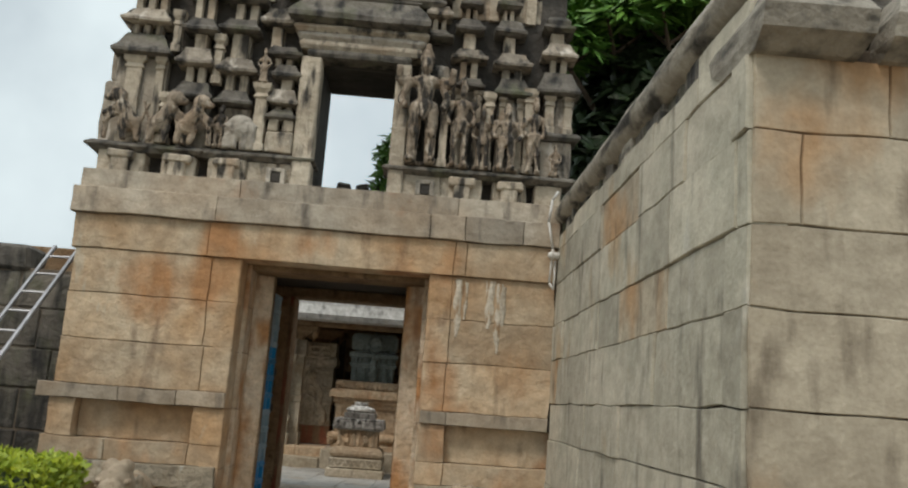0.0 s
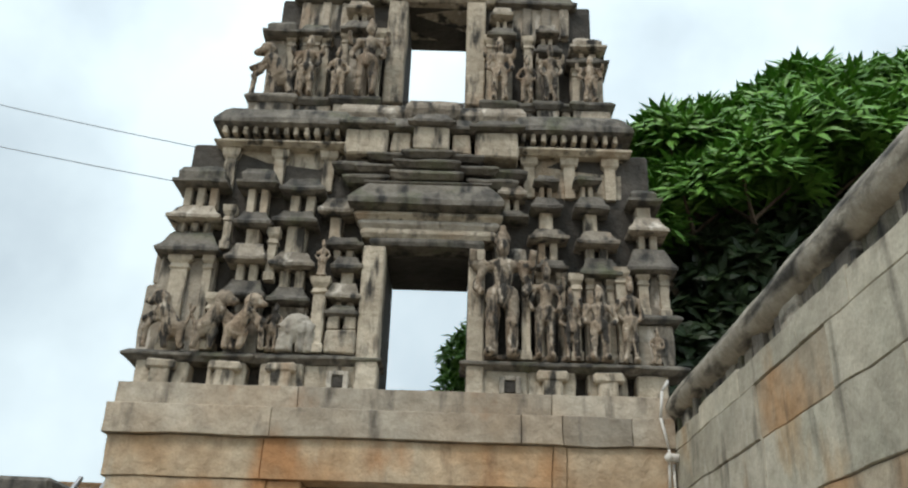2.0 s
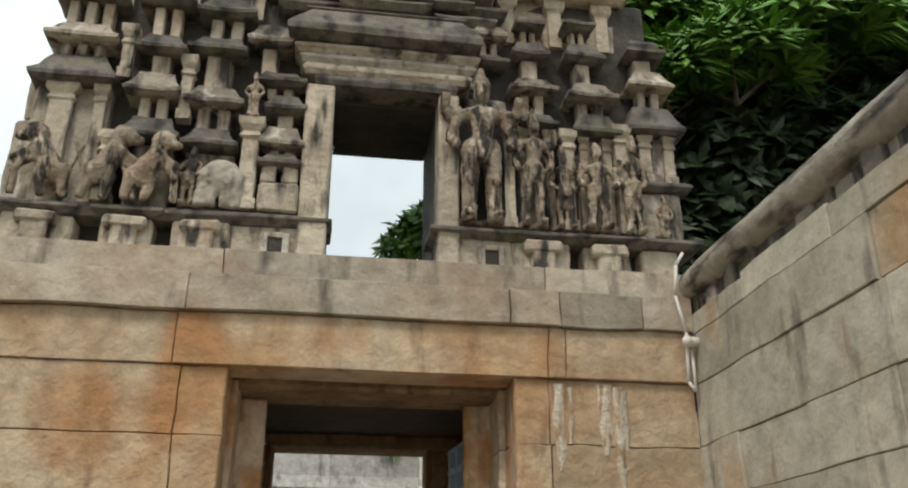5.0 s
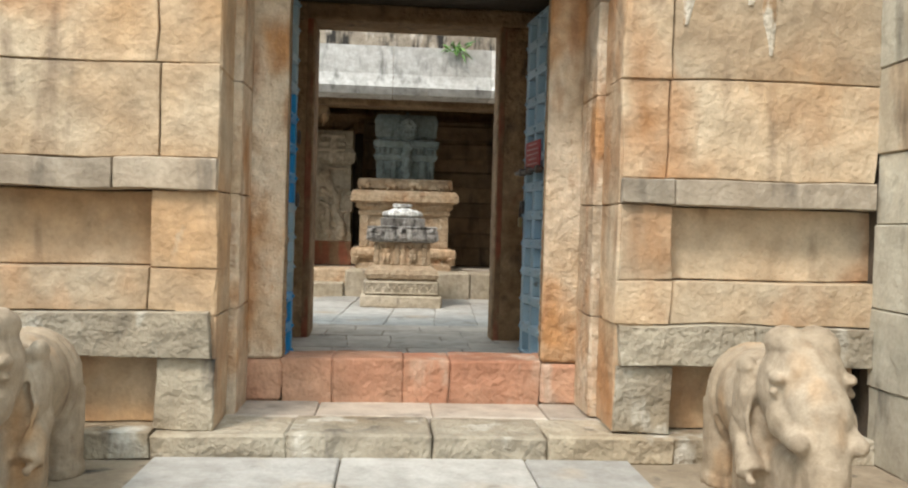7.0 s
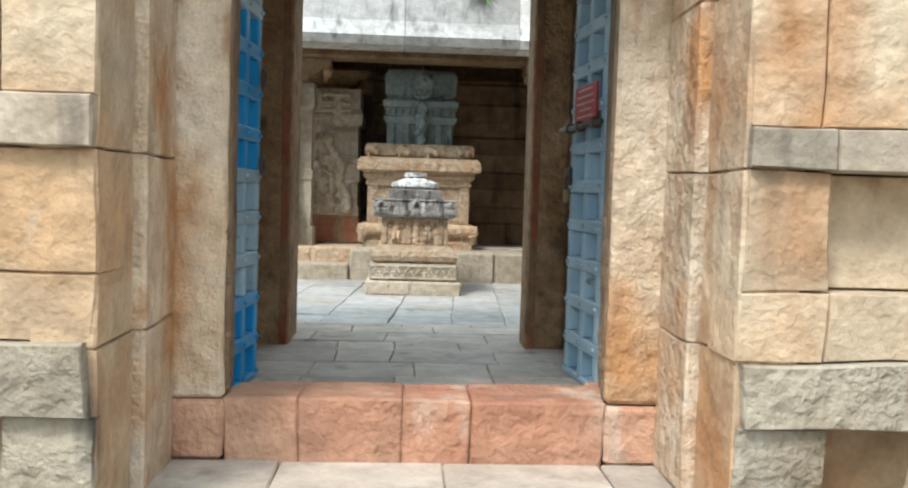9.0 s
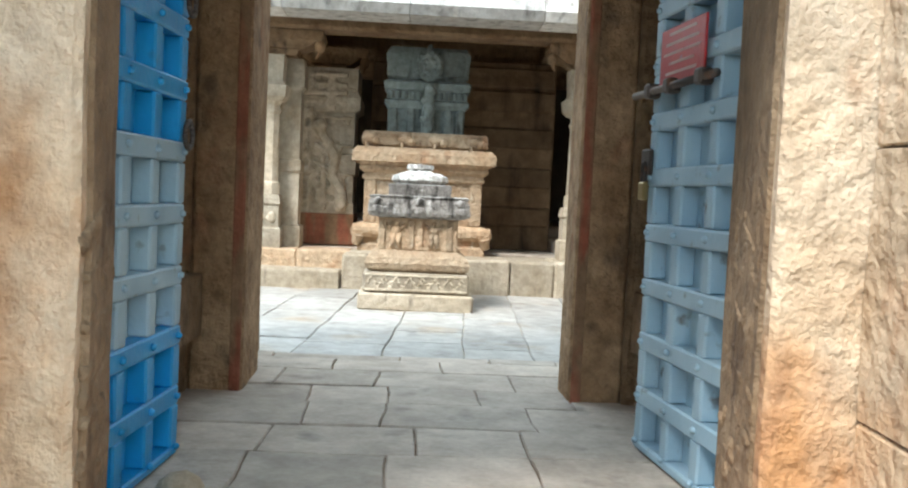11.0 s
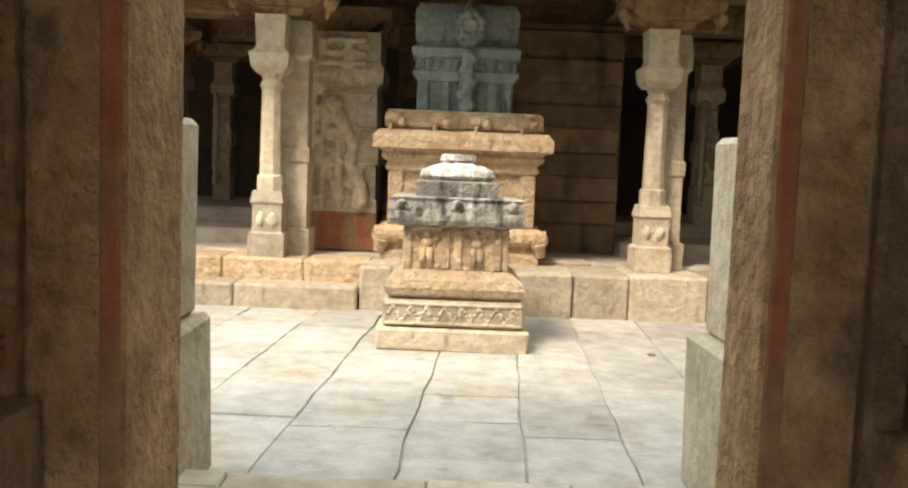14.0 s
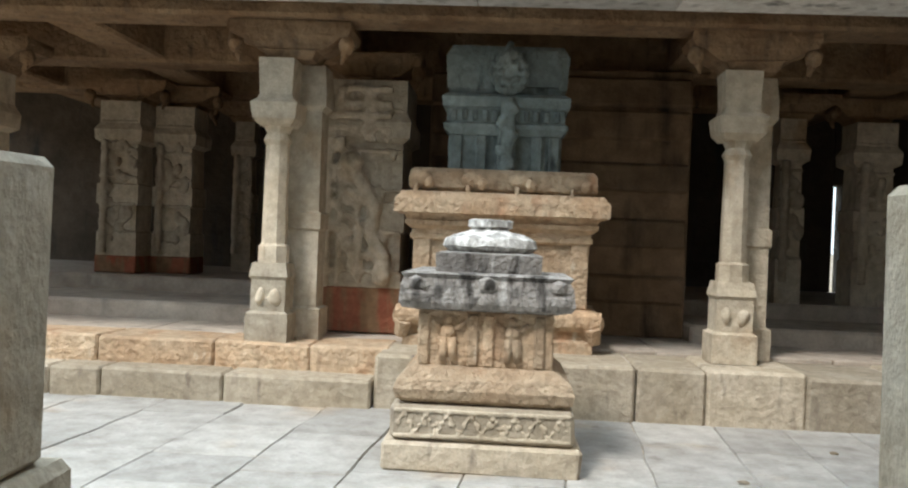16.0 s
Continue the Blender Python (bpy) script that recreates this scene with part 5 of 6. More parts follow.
# ---- altar with the schist shrine ----
altar = thing("altar", "golden sandstone altar with a moulded cornice and scrolled base", "altar")
AX, AY = -0.48, 22.2
bm = bmesh.new()
profile(bm, AX, AY, [(0.62, 0.86, 0.45), (0.72, 0.86, 0.45), (0.74, 0.80, 0.4), (0.82, 0.80, 0.4)])
part("base", bm, M_TAN, altar)
for sy in (-1, 1):
    bm = bmesh.new()
    limb(bm, (AX - 0.93, AY + sy * 0.4, 0.91), (AX + 0.93, AY + sy * 0.4, 0.91), 0.095, 0.095, 14)
    roughen(bm, 0.008, 8)
    part("roll_moulding", bm, M_TAN, altar)
for sx in (-1, 1):
    bm = bmesh.new()
    limb(bm, (AX + sx * 0.85, AY - 0.45, 0.9), (AX + sx * 0.85, AY + 0.45, 0.9), 0.11, 0.11, 14)
    limb(bm, (AX + sx * 0.88, AY - 0.42, 0.72), (AX + sx * 0.85, AY - 0.46, 0.86), 0.06, 0.08, 10)
    roughen(bm, 0.01, 8)
    part("curled_end", bm, M_TAN, altar)
bm = bmesh.new()
profile(bm, AX, AY, [(0.82, 0.86, 0.44), (0.96, 0.9, 0.48), (1.0, 0.88, 0.46), (1.02, 0.80, 0.36)])
part("base_moulding", bm, M_TAN, altar)
bm = bmesh.new()
block(bm, AX - 0.79, AX + 0.79, AY - 0.36, AY + 0.36, 1.02, 1.62, 0.01)
for sx in (-1, 1):
    block(bm, AX + sx * 0.72 - 0.08, AX + sx * 0.72 + 0.08, AY - 0.39, AY - 0.3, 1.02, 1.62, 0.01)
part("dado", bm, M_TAN, altar)
bm = bmesh.new()
profile(bm, AX, AY, [(1.60, 0.80, 0.38), (1.62, 0.83, 0.41), (1.66, 0.83, 0.41), (1.665, 0.815, 0.4), (1.70, 0.815, 0.4), (1.74, 0.87, 0.46), (1.78, 0.88, 0.47), (1.785, 0.86, 0.45), (1.84, 0.89, 0.48)])
part("bed_moulding", bm, M_TAN, altar)
bm = bmesh.new()
profile(bm, AX, AY, [(1.835, 0.93, 0.53), (1.85, 0.965, 0.565), (1.97, 0.965, 0.565), (2.04, 0.91, 0.51), (2.05, 0.80, 0.42), (2.065, 0.79, 0.41)])
roughen(bm, 0.008, 8)
part("cornice", bm, M_TAN, altar)
bm = bmesh.new()
profile(bm, AX, AY, [(2.06, 0.83, 0.44), (2.08, 0.85, 0.46), (2.22, 0.85, 0.46), (2.26, 0.82, 0.43)])
roughen(bm, 0.01, 7)
altar_top = part("top_slab", bm, M_TAN, altar)
for x in (-0.75, -0.27, 0.16, 0.66):
    bm = bmesh.new()
    ball(bm, (AX + x, AY - 0.46, 2.16), (0.11, 0.06, 0.075), 2)
    ball(bm, (AX + x + 0.09, AY - 0.5, 2.12), (0.05, 0.05, 0.06), 2)
    limb(bm, (AX + x - 0.03, AY - 0.49, 2.1), (AX + x - 0.06, AY - 0.53, 1.92), 0.025, 0.012, 6)
    roughen(bm, 0.015, 9)
    part("carved_boss", bm, M_TAN, altar_top, "worn carved animal boss", True)

shrine = thing("miniature_shrine", "dark green-grey schist model shrine standing on the altar", "shrine")
SY = 22.25
bm = bmesh.new()
block(bm, AX - 0.53, AX + 0.53, SY - 0.2, SY + 0.2, 2.26, 2.62, 0.01)
for x in (-0.45, -0.22, 0.3, 0.46):
    block(bm, AX + x - 0.05, AX + x + 0.05, SY - 0.24, SY - 0.18, 2.26, 2.60, 0.01)
part("body", bm, M_SLATE, shrine)
bm = bmesh.new()
profile(bm, AX, SY, [(2.60, 0.52, 0.24), (2.66, 0.58, 0.27), (2.70, 0.58, 0.27), (2.72, 0.55, 0.24), (2.84, 0.55, 0.24), (2.86, 0.59, 0.28), (2.95, 0.60, 0.29), (2.99, 0.54, 0.24)])
shrine_cornice = part("cornice", bm, M_SLATE, shrine)
for i in range(11):
    if abs(i - 5) > 0:
        bm = bmesh.new()
        x = AX - 0.48 + i * 0.096
        block(bm, x - 0.025, x + 0.025, SY - 0.275, SY - 0.23, 2.73, 2.83, 0.012)
        part("bead", bm, M_SLATE, shrine_cornice)
bm = bmesh.new()
profile(bm, AX, SY, [(2.99, 0.46, 0.14), (3.05, 0.56, 0.18), (3.35, 0.58, 0.18), (3.45, 0.52, 0.16)])
part("roof", bm, M_SLATE, shrine)
bm = bmesh.new()
profile(bm, AX + 0.33, SY - 0.17, [(3.06, 0.15, 0.06), (3.12, 0.18, 0.06), (3.32, 0.18, 0.06), (3.4, 0.1, 0.06)])
part("gable", bm, M_SLATE, shrine)
bm = bmesh.new()
limb(bm, (AX + 0.02, SY - 0.26, 2.26), (AX + 0.02, SY - 0.28, 2.95), 0.09, 0.07, 8)
for k in range(5):
    ball(bm, (AX + 0.02 + 0.04 * (-1) ** k, SY - 0.3, 2.33 + k * 0.13), (0.08, 0.07, 0.07))
for k in range(14):
    a = 2 * math.pi * k / 14
    ball(bm, (AX + 0.02 + 0.15 * math.cos(a), SY - 0.27, 3.18 + 0.17 * math.sin(a)), (0.05, 0.05, 0.05))
ball(bm, (AX + 0.02, SY - 0.26, 3.18), (0.13, 0.05, 0.14))
for k in range(8):
    a = 2 * math.pi * k / 8
    ball(bm, (AX + 0.02 + 0.08 * math.cos(a), SY - 0.3, 3.18 + 0.09 * math.sin(a)), (0.032, 0.03, 0.032))
limb(bm, (AX + 0.02, SY - 0.24, 3.3), (AX + 0.02, SY - 0.2, 3.48), 0.08, 0.03, 8)
roughen(bm, 0.012, 12)
fused(part("finial_carving", bm, M_SLATE, shrine, "lacy carved finial column"), 0.014)

# ---- offering pedestal ----
ped = thing("offering_pedestal", "stepped stone offering pedestal with a lime-splashed top", "pedestal")
PX, PC = -0.54, 19.79
bm = bmesh.new()
block(bm, PX - 0.615, PX + 0.615, PC - 0.615, PC + 0.615, 0.168, 0.36, 0.02, 0.008)
part("plinth", bm, M_PED, ped)
bm = bmesh.new()
block(bm, PX - 0.575, PX + 0.575, PC - 0.575, PC + 0.575, 0.365, 0.58, 0.025, 0.006)
ped_course = part("carved_course", bm, M_PED, ped)
bm = bmesh.new()
for i in range(64):
    t = i / 63
    ball(bm, (PX - 0.52 + 1.04 * t, PC - 0.577, 0.472 + 0.05 * math.sin(i * 0.75)), (0.016, 0.012, 0.016))
    if i % 5 == 0:
        ball(bm, (PX - 0.52 + 1.04 * t, PC - 0.577, 0.472), (0.024, 0.012, 0.024))
for z in (0.395, 0.55):
    block(bm, PX - 0.55, PX + 0.55, PC - 0.586, PC - 0.55, z - 0.012, z + 0.012, 0.004)
fused(part("scrollwork", bm, M_PED, ped_course, "worn scrolling relief"), 0.009, 0.004)
bm = bmesh.new()
profile(bm, PX, PC, [(0.585, 0.5), (0.62, 0.55), (0.68, 0.565), (0.74, 0.54), (0.80, 0.47), (0.815, 0.44)])
roughen(bm, 0.012, 6)
part("cushion_moulding", bm, M_TAN, ped)
bm = bmesh.new()
block(bm, PX - 0.435, PX + 0.435, PC - 0.435, PC + 0.435, 0.81, 1.17, 0.01, 0.004)
ped_dado = part("dado", bm, M_TAN, ped)
for x in (-0.39, -0.08, 0.02, 0.34):
    bm = bmesh.new()
    block(bm, PX + x - 0.035, PX + x + 0.035, PC - 0.455, PC - 0.42, 0.82, 1.15, 0.01)
    part("pilaster", bm, M_TAN, ped_dado)
for x in (-0.24, 0.17):
    bm = bmesh.new()
    limb(bm, (PX + x - 0.03, PC - 0.44, 0.85), (PX + x - 0.02, PC - 0.44, 1.0), 0.025, 0.035, 6)
    limb(bm, (PX + x + 0.04, PC - 0.44, 0.85), (PX + x + 0.02, PC - 0.44, 1.0), 0.025, 0.035, 6)
    ball(bm, (PX + x, PC - 0.44, 1.03), (0.06, 0.03, 0.06))
    ball(bm, (PX + x, PC - 0.44, 1.11), (0.03, 0.03, 0.035))
    limb(bm, (PX + x - 0.05, PC - 0.44, 1.05), (PX + x - 0.1, PC - 0.44, 1.1), 0.02, 0.015, 5)
    limb(bm, (PX + x + 0.05, PC - 0.44, 1.05), (PX + x + 0.1, PC - 0.44, 1.1), 0.02, 0.015, 5)
    part("relief_panel", bm, M_TAN, ped_dado, "worn relief panel", True)
bm = bmesh.new()
profile(bm, PX, PC, [(1.17, 0.44), (1.19, 0.53), (1.22, 0.55), (1.33, 0.54), (1.37, 0.52), (1.40, 0.54), (1.41, 0.5)])
for sx in (-0.44, 0.0, 0.44):
    ball(bm, (PX + sx, PC - 0.53, 1.34), (0.07, 0.05, 0.055))
    ball(bm, (PX + sx, PC - 0.545, 1.25), (0.1, 0.03, 0.05))
roughen(bm, 0.014, 10)
part("cornice", bm, M_LICHEN, ped, "grey lichened cornice with bosses")
bm = bmesh.new()
profile(bm, PX, PC, [(1.41, 0.34), (1.53, 0.345), (1.54, 0.30)])
part("upper_slab", bm, M_LICHEN, ped)
bm = bmesh.new()
profile(bm, PX, PC, [(1.535, 0.28), (1.58, 0.325), (1.63, 0.31), (1.66, 0.24), (1.68, 0.15), (1.695, 0.125), (1.71, 0.15), (1.755, 0.15), (1.76, 0.12)], sides=16)
roughen(bm, 0.012, 12)
part("lotus_top", bm, M_ASH, ped, "lotus cap splashed with lime")

# ---- door leaves ----


def door(hinge, free, z0, z1, name, label, bright, rows, flip):
    leaf = thing(name, label, "door", "", "structure")
    h, f = Vector((*hinge, 0)), Vector((*free, 0))
    u = (f - h).normalized()
    w = (f - h).length
    nrm = Vector((-u.y, u.x, 0)) * flip
    m = Matrix(((u.x, nrm.x, 0, h.x), (u.y, nrm.y, 0, h.y), (0, 0, 1, 0), (0, 0, 0, 1)))
    bm = bmesh.new()
    block(bm, 0, w, -0.09, -0.03, z0, z1, 0.006, 0, m)
    part("panel_board", bm, M_BLUE, leaf)
    dz = (z1 - z0) / rows

    def mat(z):
        return M_BRIGHT if any(a <= z <= b for a, b in bright) else M_BLUE

    for r in range(rows + 1):
        bm = bmesh.new()
        z = z0 + r * dz
        block(bm, 0.0, w, -0.035, 0.05, max(z0, z - 0.04), min(z1, z + 0.04), 0.008, 0.002, m)
        rail = part("rail", bm, mat(z - 0.05), leaf)
        for i in range(4):
            bm = bmesh.new()
            ball(bm, m @ Vector((0.04 + i * (w - 0.08) / 3, 0.055, min(z1 - 0.04, max(z0 + 0.04, z)))), (0.017, 0.017, 0.017), 1)
            part("rivet", bm, mat(z - 0.05), rail, "", True)
    for r in range(rows):
        for i in range(4):
            bm = bmesh.new()
            x = 0.04 + i * (w - 0.08) / 3
            block(bm, x - 0.04, x + 0.04, -0.034, 0.047, z0 + r * dz + 0.04, z0 + (r + 1) * dz - 0.04, 0.008, 0.002, m)
            part("stile", bm, mat(z0 + r * dz + 0.1), leaf)
        for i in range(3):
            if mat(z0 + r * dz + 0.1) is M_BRIGHT:
                bm = bmesh.new()
                xa, xb = 0.04 + i * (w - 0.08) / 3 + 0.04, 0.04 + (i + 1) * (w - 0.08) / 3 - 0.04
                block(bm, xa, xb, -0.029, -0.024, z0 + r * dz + 0.04, z0 + (r + 1) * dz - 0.04, 0.002, 0, m)
                part("inset", bm, M_BRIGHT, leaf)
    return leaf, m, w


right_leaf, RM, RW = door((0.61, 12.86), (0.51, 13.86), 0.30, 3.3, "door_1", "open heavy plank door of faded blue paint with a studded grid", (), 12, 1)
left_leaf, LM, LW = door((-1.67, 12.6), (-1.60, 13.52), 0.30, 3.3, "door_2", "open studded blue door, its top and foot freshly painted bright blue", ((1.6, 2.45), (0.2, 0.8)), 12, -1)
# bolt, hasp and padlock on the right leaf
bm = bmesh.new()
limb(bm, RM @ Vector((RW - 0.75, 0.09, 1.93)), RM @ Vector((RW + 0.12, 0.09, 1.93)), 0.018, 0.018, 8)
part("bolt", bm, M_IRON, right_leaf, "rusty sliding bolt", True)
for x in (0.08, 0.3, 0.62):
    bm = bmesh.new()
    block(bm, RW - x - 0.03, RW - x + 0.03, 0.05, 0.115, 1.9, 1.965, 0.01, 0, RM)
    part("bolt_staple", bm, M_IRON, right_leaf)
for x0, dx, z0 in ((RW - 0.02, 0.0, 1.58),):
    lock = thing("padlock", "small brass padlock hanging from the door's hasp", "padlock")
    bm = bmesh.new()
    block(bm, x0 - 0.036, x0 + 0.036, 0.062, 0.092, 1.445, 1.53, 0.01, 0, RM)
    part("body", bm, M_BRASS, lock)
    bm = bmesh.new()
    for k in range(8):
        a0, a1 = math.pi * k / 8, math.pi * (k + 1) / 8
        limb(bm, RM @ Vector((x0 + 0.024 * math.cos(a0), 0.078, 1.56 + 0.06 * math.sin(a0))), RM @ Vector((x0 + 0.024 * math.cos(a1), 0.078, 1.56 + 0.06 * math.sin(a1))), 0.008, 0.008, 6)
    for sx in (-1, 1):
        limb(bm, RM @ Vector((x0 + sx * 0.024, 0.078, 1.53)), RM @ Vector((x0 + sx * 0.024, 0.078, 1.56)), 0.008, 0.008, 6)
    part("shackle", bm, M_IRON, lock)
bm = bmesh.new()
block(bm, RW - 0.06, RW + 0.05, 0.05, 0.07, 1.56, 1.68, 0.008, 0, RM)
part("hasp", bm, M_IRON, right_leaf)
for z in (1.62, 2.15):
    bm = bmesh.new()
    for k in range(14):
        a0, a1 = 2 * math.pi * k / 14, 2 * math.pi * (k + 1) / 14
        limb(bm, LM @ Vector((LW - 0.05 + 0.045 * math.cos(a0), 0.075, z + 0.055 * math.sin(a0))), LM @ Vector((LW - 0.05 + 0.045 * math.cos(a1), 0.075, z + 0.055 * math.sin(a1))), 0.011, 0.011, 6)
    part("door_ring", bm, M_IRON, left_leaf, "iron ring handle", True)
# red notice plate
sign = thing("notice_plate", "red enamel notice plate with faded lettering on the door", "sign")
bm = bmesh.new()
block(bm, RW - 0.58, RW - 0.12, 0.056, 0.068, 1.95, 2.19, 0.004, 0, RM)
part("plate", bm, M_SIGN, sign)
for k in range(5):
    bm = bmesh.new()
    s = (0.05, 0.02, 0.0, 0.06, 0.03)[k]
    block(bm, RW - 0.54 + s, RW - 0.16 - s, 0.068, 0.0695, 2.155 - k * 0.042, 2.167 - k * 0.042, 0.0005, 0, RM)
    part("lettering_bar", bm, M_SIGNTEXT, sign)
# small round stone at the left leaf's foot
bm = bmesh.new()
ball(bm, (-1.40, 12.98, 0.335), (0.085, 0.08, 0.06), 2)
roughen(bm, 0.015, 9)
tagged(finish("stone", bm, M_COL, None, "", True), "pale rounded stone holding the door leaf open", "stone")


# ---- stone elephants beside the steps ----
def elephant(x, y, s, turn, label):
    """A squat carved elephant: barrel body, domed head, hanging ears, fringed collar and a straight trunk."""
    bm = bmesh.new()
    ball(bm, (0, 0.24, 0.56), (0.29, 0.46, 0.28), 3)
    ball(bm, (0, 0.48, 0.52), (0.275, 0.24, 0.3), 3)
    ball(bm, (0, -0.06, 0.58), (0.27, 0.28, 0.27), 3)
    ball(bm, (0, -0.36, 0.74), (0.24, 0.27, 0.27), 3)
    ball(bm, (0, -0.56, 0.64), (0.19, 0.2, 0.2), 3)
    for sx in (-1, 1):
        ball(bm, (sx * 0.09, -0.34, 0.94), (0.12, 0.17, 0.1), 2)
        # ear: a broad flap with a curled lower lobe
        ball(bm, (sx * 0.25, -0.13, 0.62), (0.065, 0.12, 0.2), 3)
        ball(bm, (sx * 0.27, -0.1, 0.45), (0.05, 0.08, 0.1), 2)
        ball(bm, (sx * 0.25, -0.15, 0.80), (0.06, 0.08, 0.06), 2)
        # brow, eye and cheek
        ball(bm, (sx * 0.2, -0.5, 0.80), (0.04, 0.08, 0.03), 2)
        ball(bm, (sx * 0.215, -0.5, 0.735), (0.022, 0.04, 0.022), 2)
        ball(bm, (sx * 0.16, -0.5, 0.6), (0.08, 0.14, 0.1), 2)
        # mouth and tusk stump
        limb(bm, (sx * 0.14, -0.56, 0.56), (sx * 0.16, -0.74, 0.54), 0.07, 0.05, 10)
        ball(bm, (sx * 0.16, -0.74, 0.54), (0.055, 0.045, 0.05), 2)
        # legs, the feet a little wider
        for ly, r in ((-0.1, 0.12), (0.52, 0.13)):
            limb(bm, (sx * 0.17, ly, 0.0), (sx * 0.165, ly, 0.5), r, r * 1.12, 12)
            limb(bm, (sx * 0.17, ly, 0.0), (sx * 0.17, ly, 0.06), r * 1.12, r * 1.1, 12)
        # collar tassel under the ear
        limb(bm, (sx * 0.26, -0.15, 0.44), (sx * 0.24, -0.26, 0.27), 0.05, 0.085, 9)
        for k in range(4):
            ball(bm, (sx * 0.26, -0.33 + k * 0.05, 0.25 + 0.012 * k), (0.035, 0.03, 0.03), 1)
    for ty, zc, ra, rb in ((-0.26, 0.56, 0.27, 0.3), (0.38, 0.54, 0.3, 0.305), (0.44, 0.54, 0.297, 0.302), (0.5, 0.53, 0.292, 0.3)):
        for k in range(18):
            a0, a1 = 2 * math.pi * k / 18, 2 * math.pi * (k + 1) / 18
            limb(bm, (ra * math.cos(a0), ty, zc + rb * math.sin(a0)), (ra * math.cos(a1), ty, zc + rb * math.sin(a1)), 0.017, 0.017, 6)
    limb(bm, (0, 0.7, 0.66), (0.06, 0.74, 0.3), 0.035, 0.025, 8)
    pts = [(-0.6, 0.62, 0.16), (-0.7, 0.42, 0.13), (-0.74, 0.26, 0.115), (-0.74, 0.12, 0.11), (-0.73, 0.0, 0.105)]
    for a, b_ in zip(pts, pts[1:]):
        limb(bm, (0, a[0], a[1]), (0, b_[0], b_[1]), a[2], b_[2], 14)
        ball(bm, (0, b_[0], b_[1]), (b_[2],) * 3, 2)
    # stone left uncut between trunk and chest
    block(bm, -0.14, 0.14, -0.7, 0.0, 0.0, 0.45, 0.03)
    m = Matrix.Translation((x, y, 0.0)) @ Matrix.Rotation(turn, 4, "Z") @ Matrix.Diagonal((s * 0.84, s, s, 1))
    bmesh.ops.transform(bm, matrix=m, verts=bm.verts[:])
    bmesh.ops.bisect_plane(bm, geom=bm.verts[:] + bm.edges[:] + bm.faces[:], plane_co=(0, 0, 0.0), plane_no=(0, 0, -1), clear_outer=True)
    bmesh.ops.holes_fill(bm, edges=[e for e in bm.edges if e.is_boundary], sides=0)
    ob = fused(finish("elephant_statue", bm, M_ELE, None, "", True), 0.014, 0.005)
    return tagged(ob, label, "statue", "elephants flanking the steps")


elephant(1.27, 10.3, 0.97, radians(-7), "worn granite elephant statue beside the gate steps")
elephant(-2.62, 10.4, 0.97, radians(4), "worn granite elephant statue beside the gate steps")

# ---- ladder ----
ladder = thing("ladder", "grey aluminium ladder leaning on the enclosure wall", "ladder")
LA, LB = Vector((-5.0, 9.4, 0.02)), Vector((-4.38, 12.2, 3.62))
side = Vector((1, -0.15, 0)).normalized() * 0.18
for sg in (-1, 1):
    bm = bmesh.new()
    limb(bm, LA + side * sg, LB + side * sg, 0.03, 0.03, 8)
    part("rail", bm, M_ALU, ladder)
for k in range(13):
    p = LA.lerp(LB, (k + 0.6) / 13.2)
    bm = bmesh.new()
    limb(bm, p - side, p + side, 0.018, 0.018, 6)
    part("rung", bm, M_ALU, ladder)

# ---- conduit and cables ----
conduit = thing("conduit", "bent pale conduit with a junction box in the wall corner", "conduit")
pts = [(2.27, 11.12, 4.72), (2.2, 11.14, 4.6), (2.17, 11.15, 4.3), (2.24, 11.15, 3.95), (2.22, 11.16, 3.5), (2.28, 11.16, 3.42), (2.28, 11.16, 3.8)]
bm = bmesh.new()
for a, b_ in zip(pts, pts[1:]):
    limb(bm, a, b_, 0.016, 0.016, 8)
part("pipe", bm, M_PIPE, conduit, "", True)
bm = bmesh.new()
limb(bm, (2.2, 11.12, 3.86), (2.36, 11.12, 3.86), 0.05, 0.045, 10)
ball(bm, (2.22, 11.1, 3.86), (0.05, 0.05, 0.05), 2)
part("junction_box", bm, M_PIPE, conduit, "", True)
for k, (a, b_) in enumerate((((-22, 12.5, 13.6), (-3.6, 11.9, 8.0)), ((-22, 12.5, 12.6), (-3.7, 11.8, 7.4)))):
    bm = bmesh.new()
    a, b_ = Vector(a), Vector(b_)
    prev = a
    for i in range(1, 15):
        t = i / 14
        p = a.lerp(b_, t) - Vector((0, 0, 0.9 * 4 * t * (1 - t) * 0.5))
        limb(bm, prev, p, 0.006, 0.006, 5)
        prev = p
    tagged(finish("cable", bm, M_CABLE), "thin black overhead cable strung to the tower", "cable", "overhead cables")


# ---- trees, hedge ----
def leaf(bm, p, d, up, ln, wd):
    s = d.cross(up)
    if s.length < 1e-4:
        return
    s = s.normalized() * wd
    a, b_, c, e = p, p + d * ln * 0.5 + s - up * 0.03, p + d * ln - up * ln * 0.22, p + d * ln * 0.5 - s - up * 0.03
    mid = p + d * ln * 0.52
    va, vb, vc, ve, vm = (bm.verts.new(q) for q in (a, b_, c, e, mid))
    bm.faces.new((va, vb, vm))
    bm.faces.new((vb, vc, vm))
    bm.faces.new((vc, ve, vm))
    bm.faces.new((ve, va, vm))


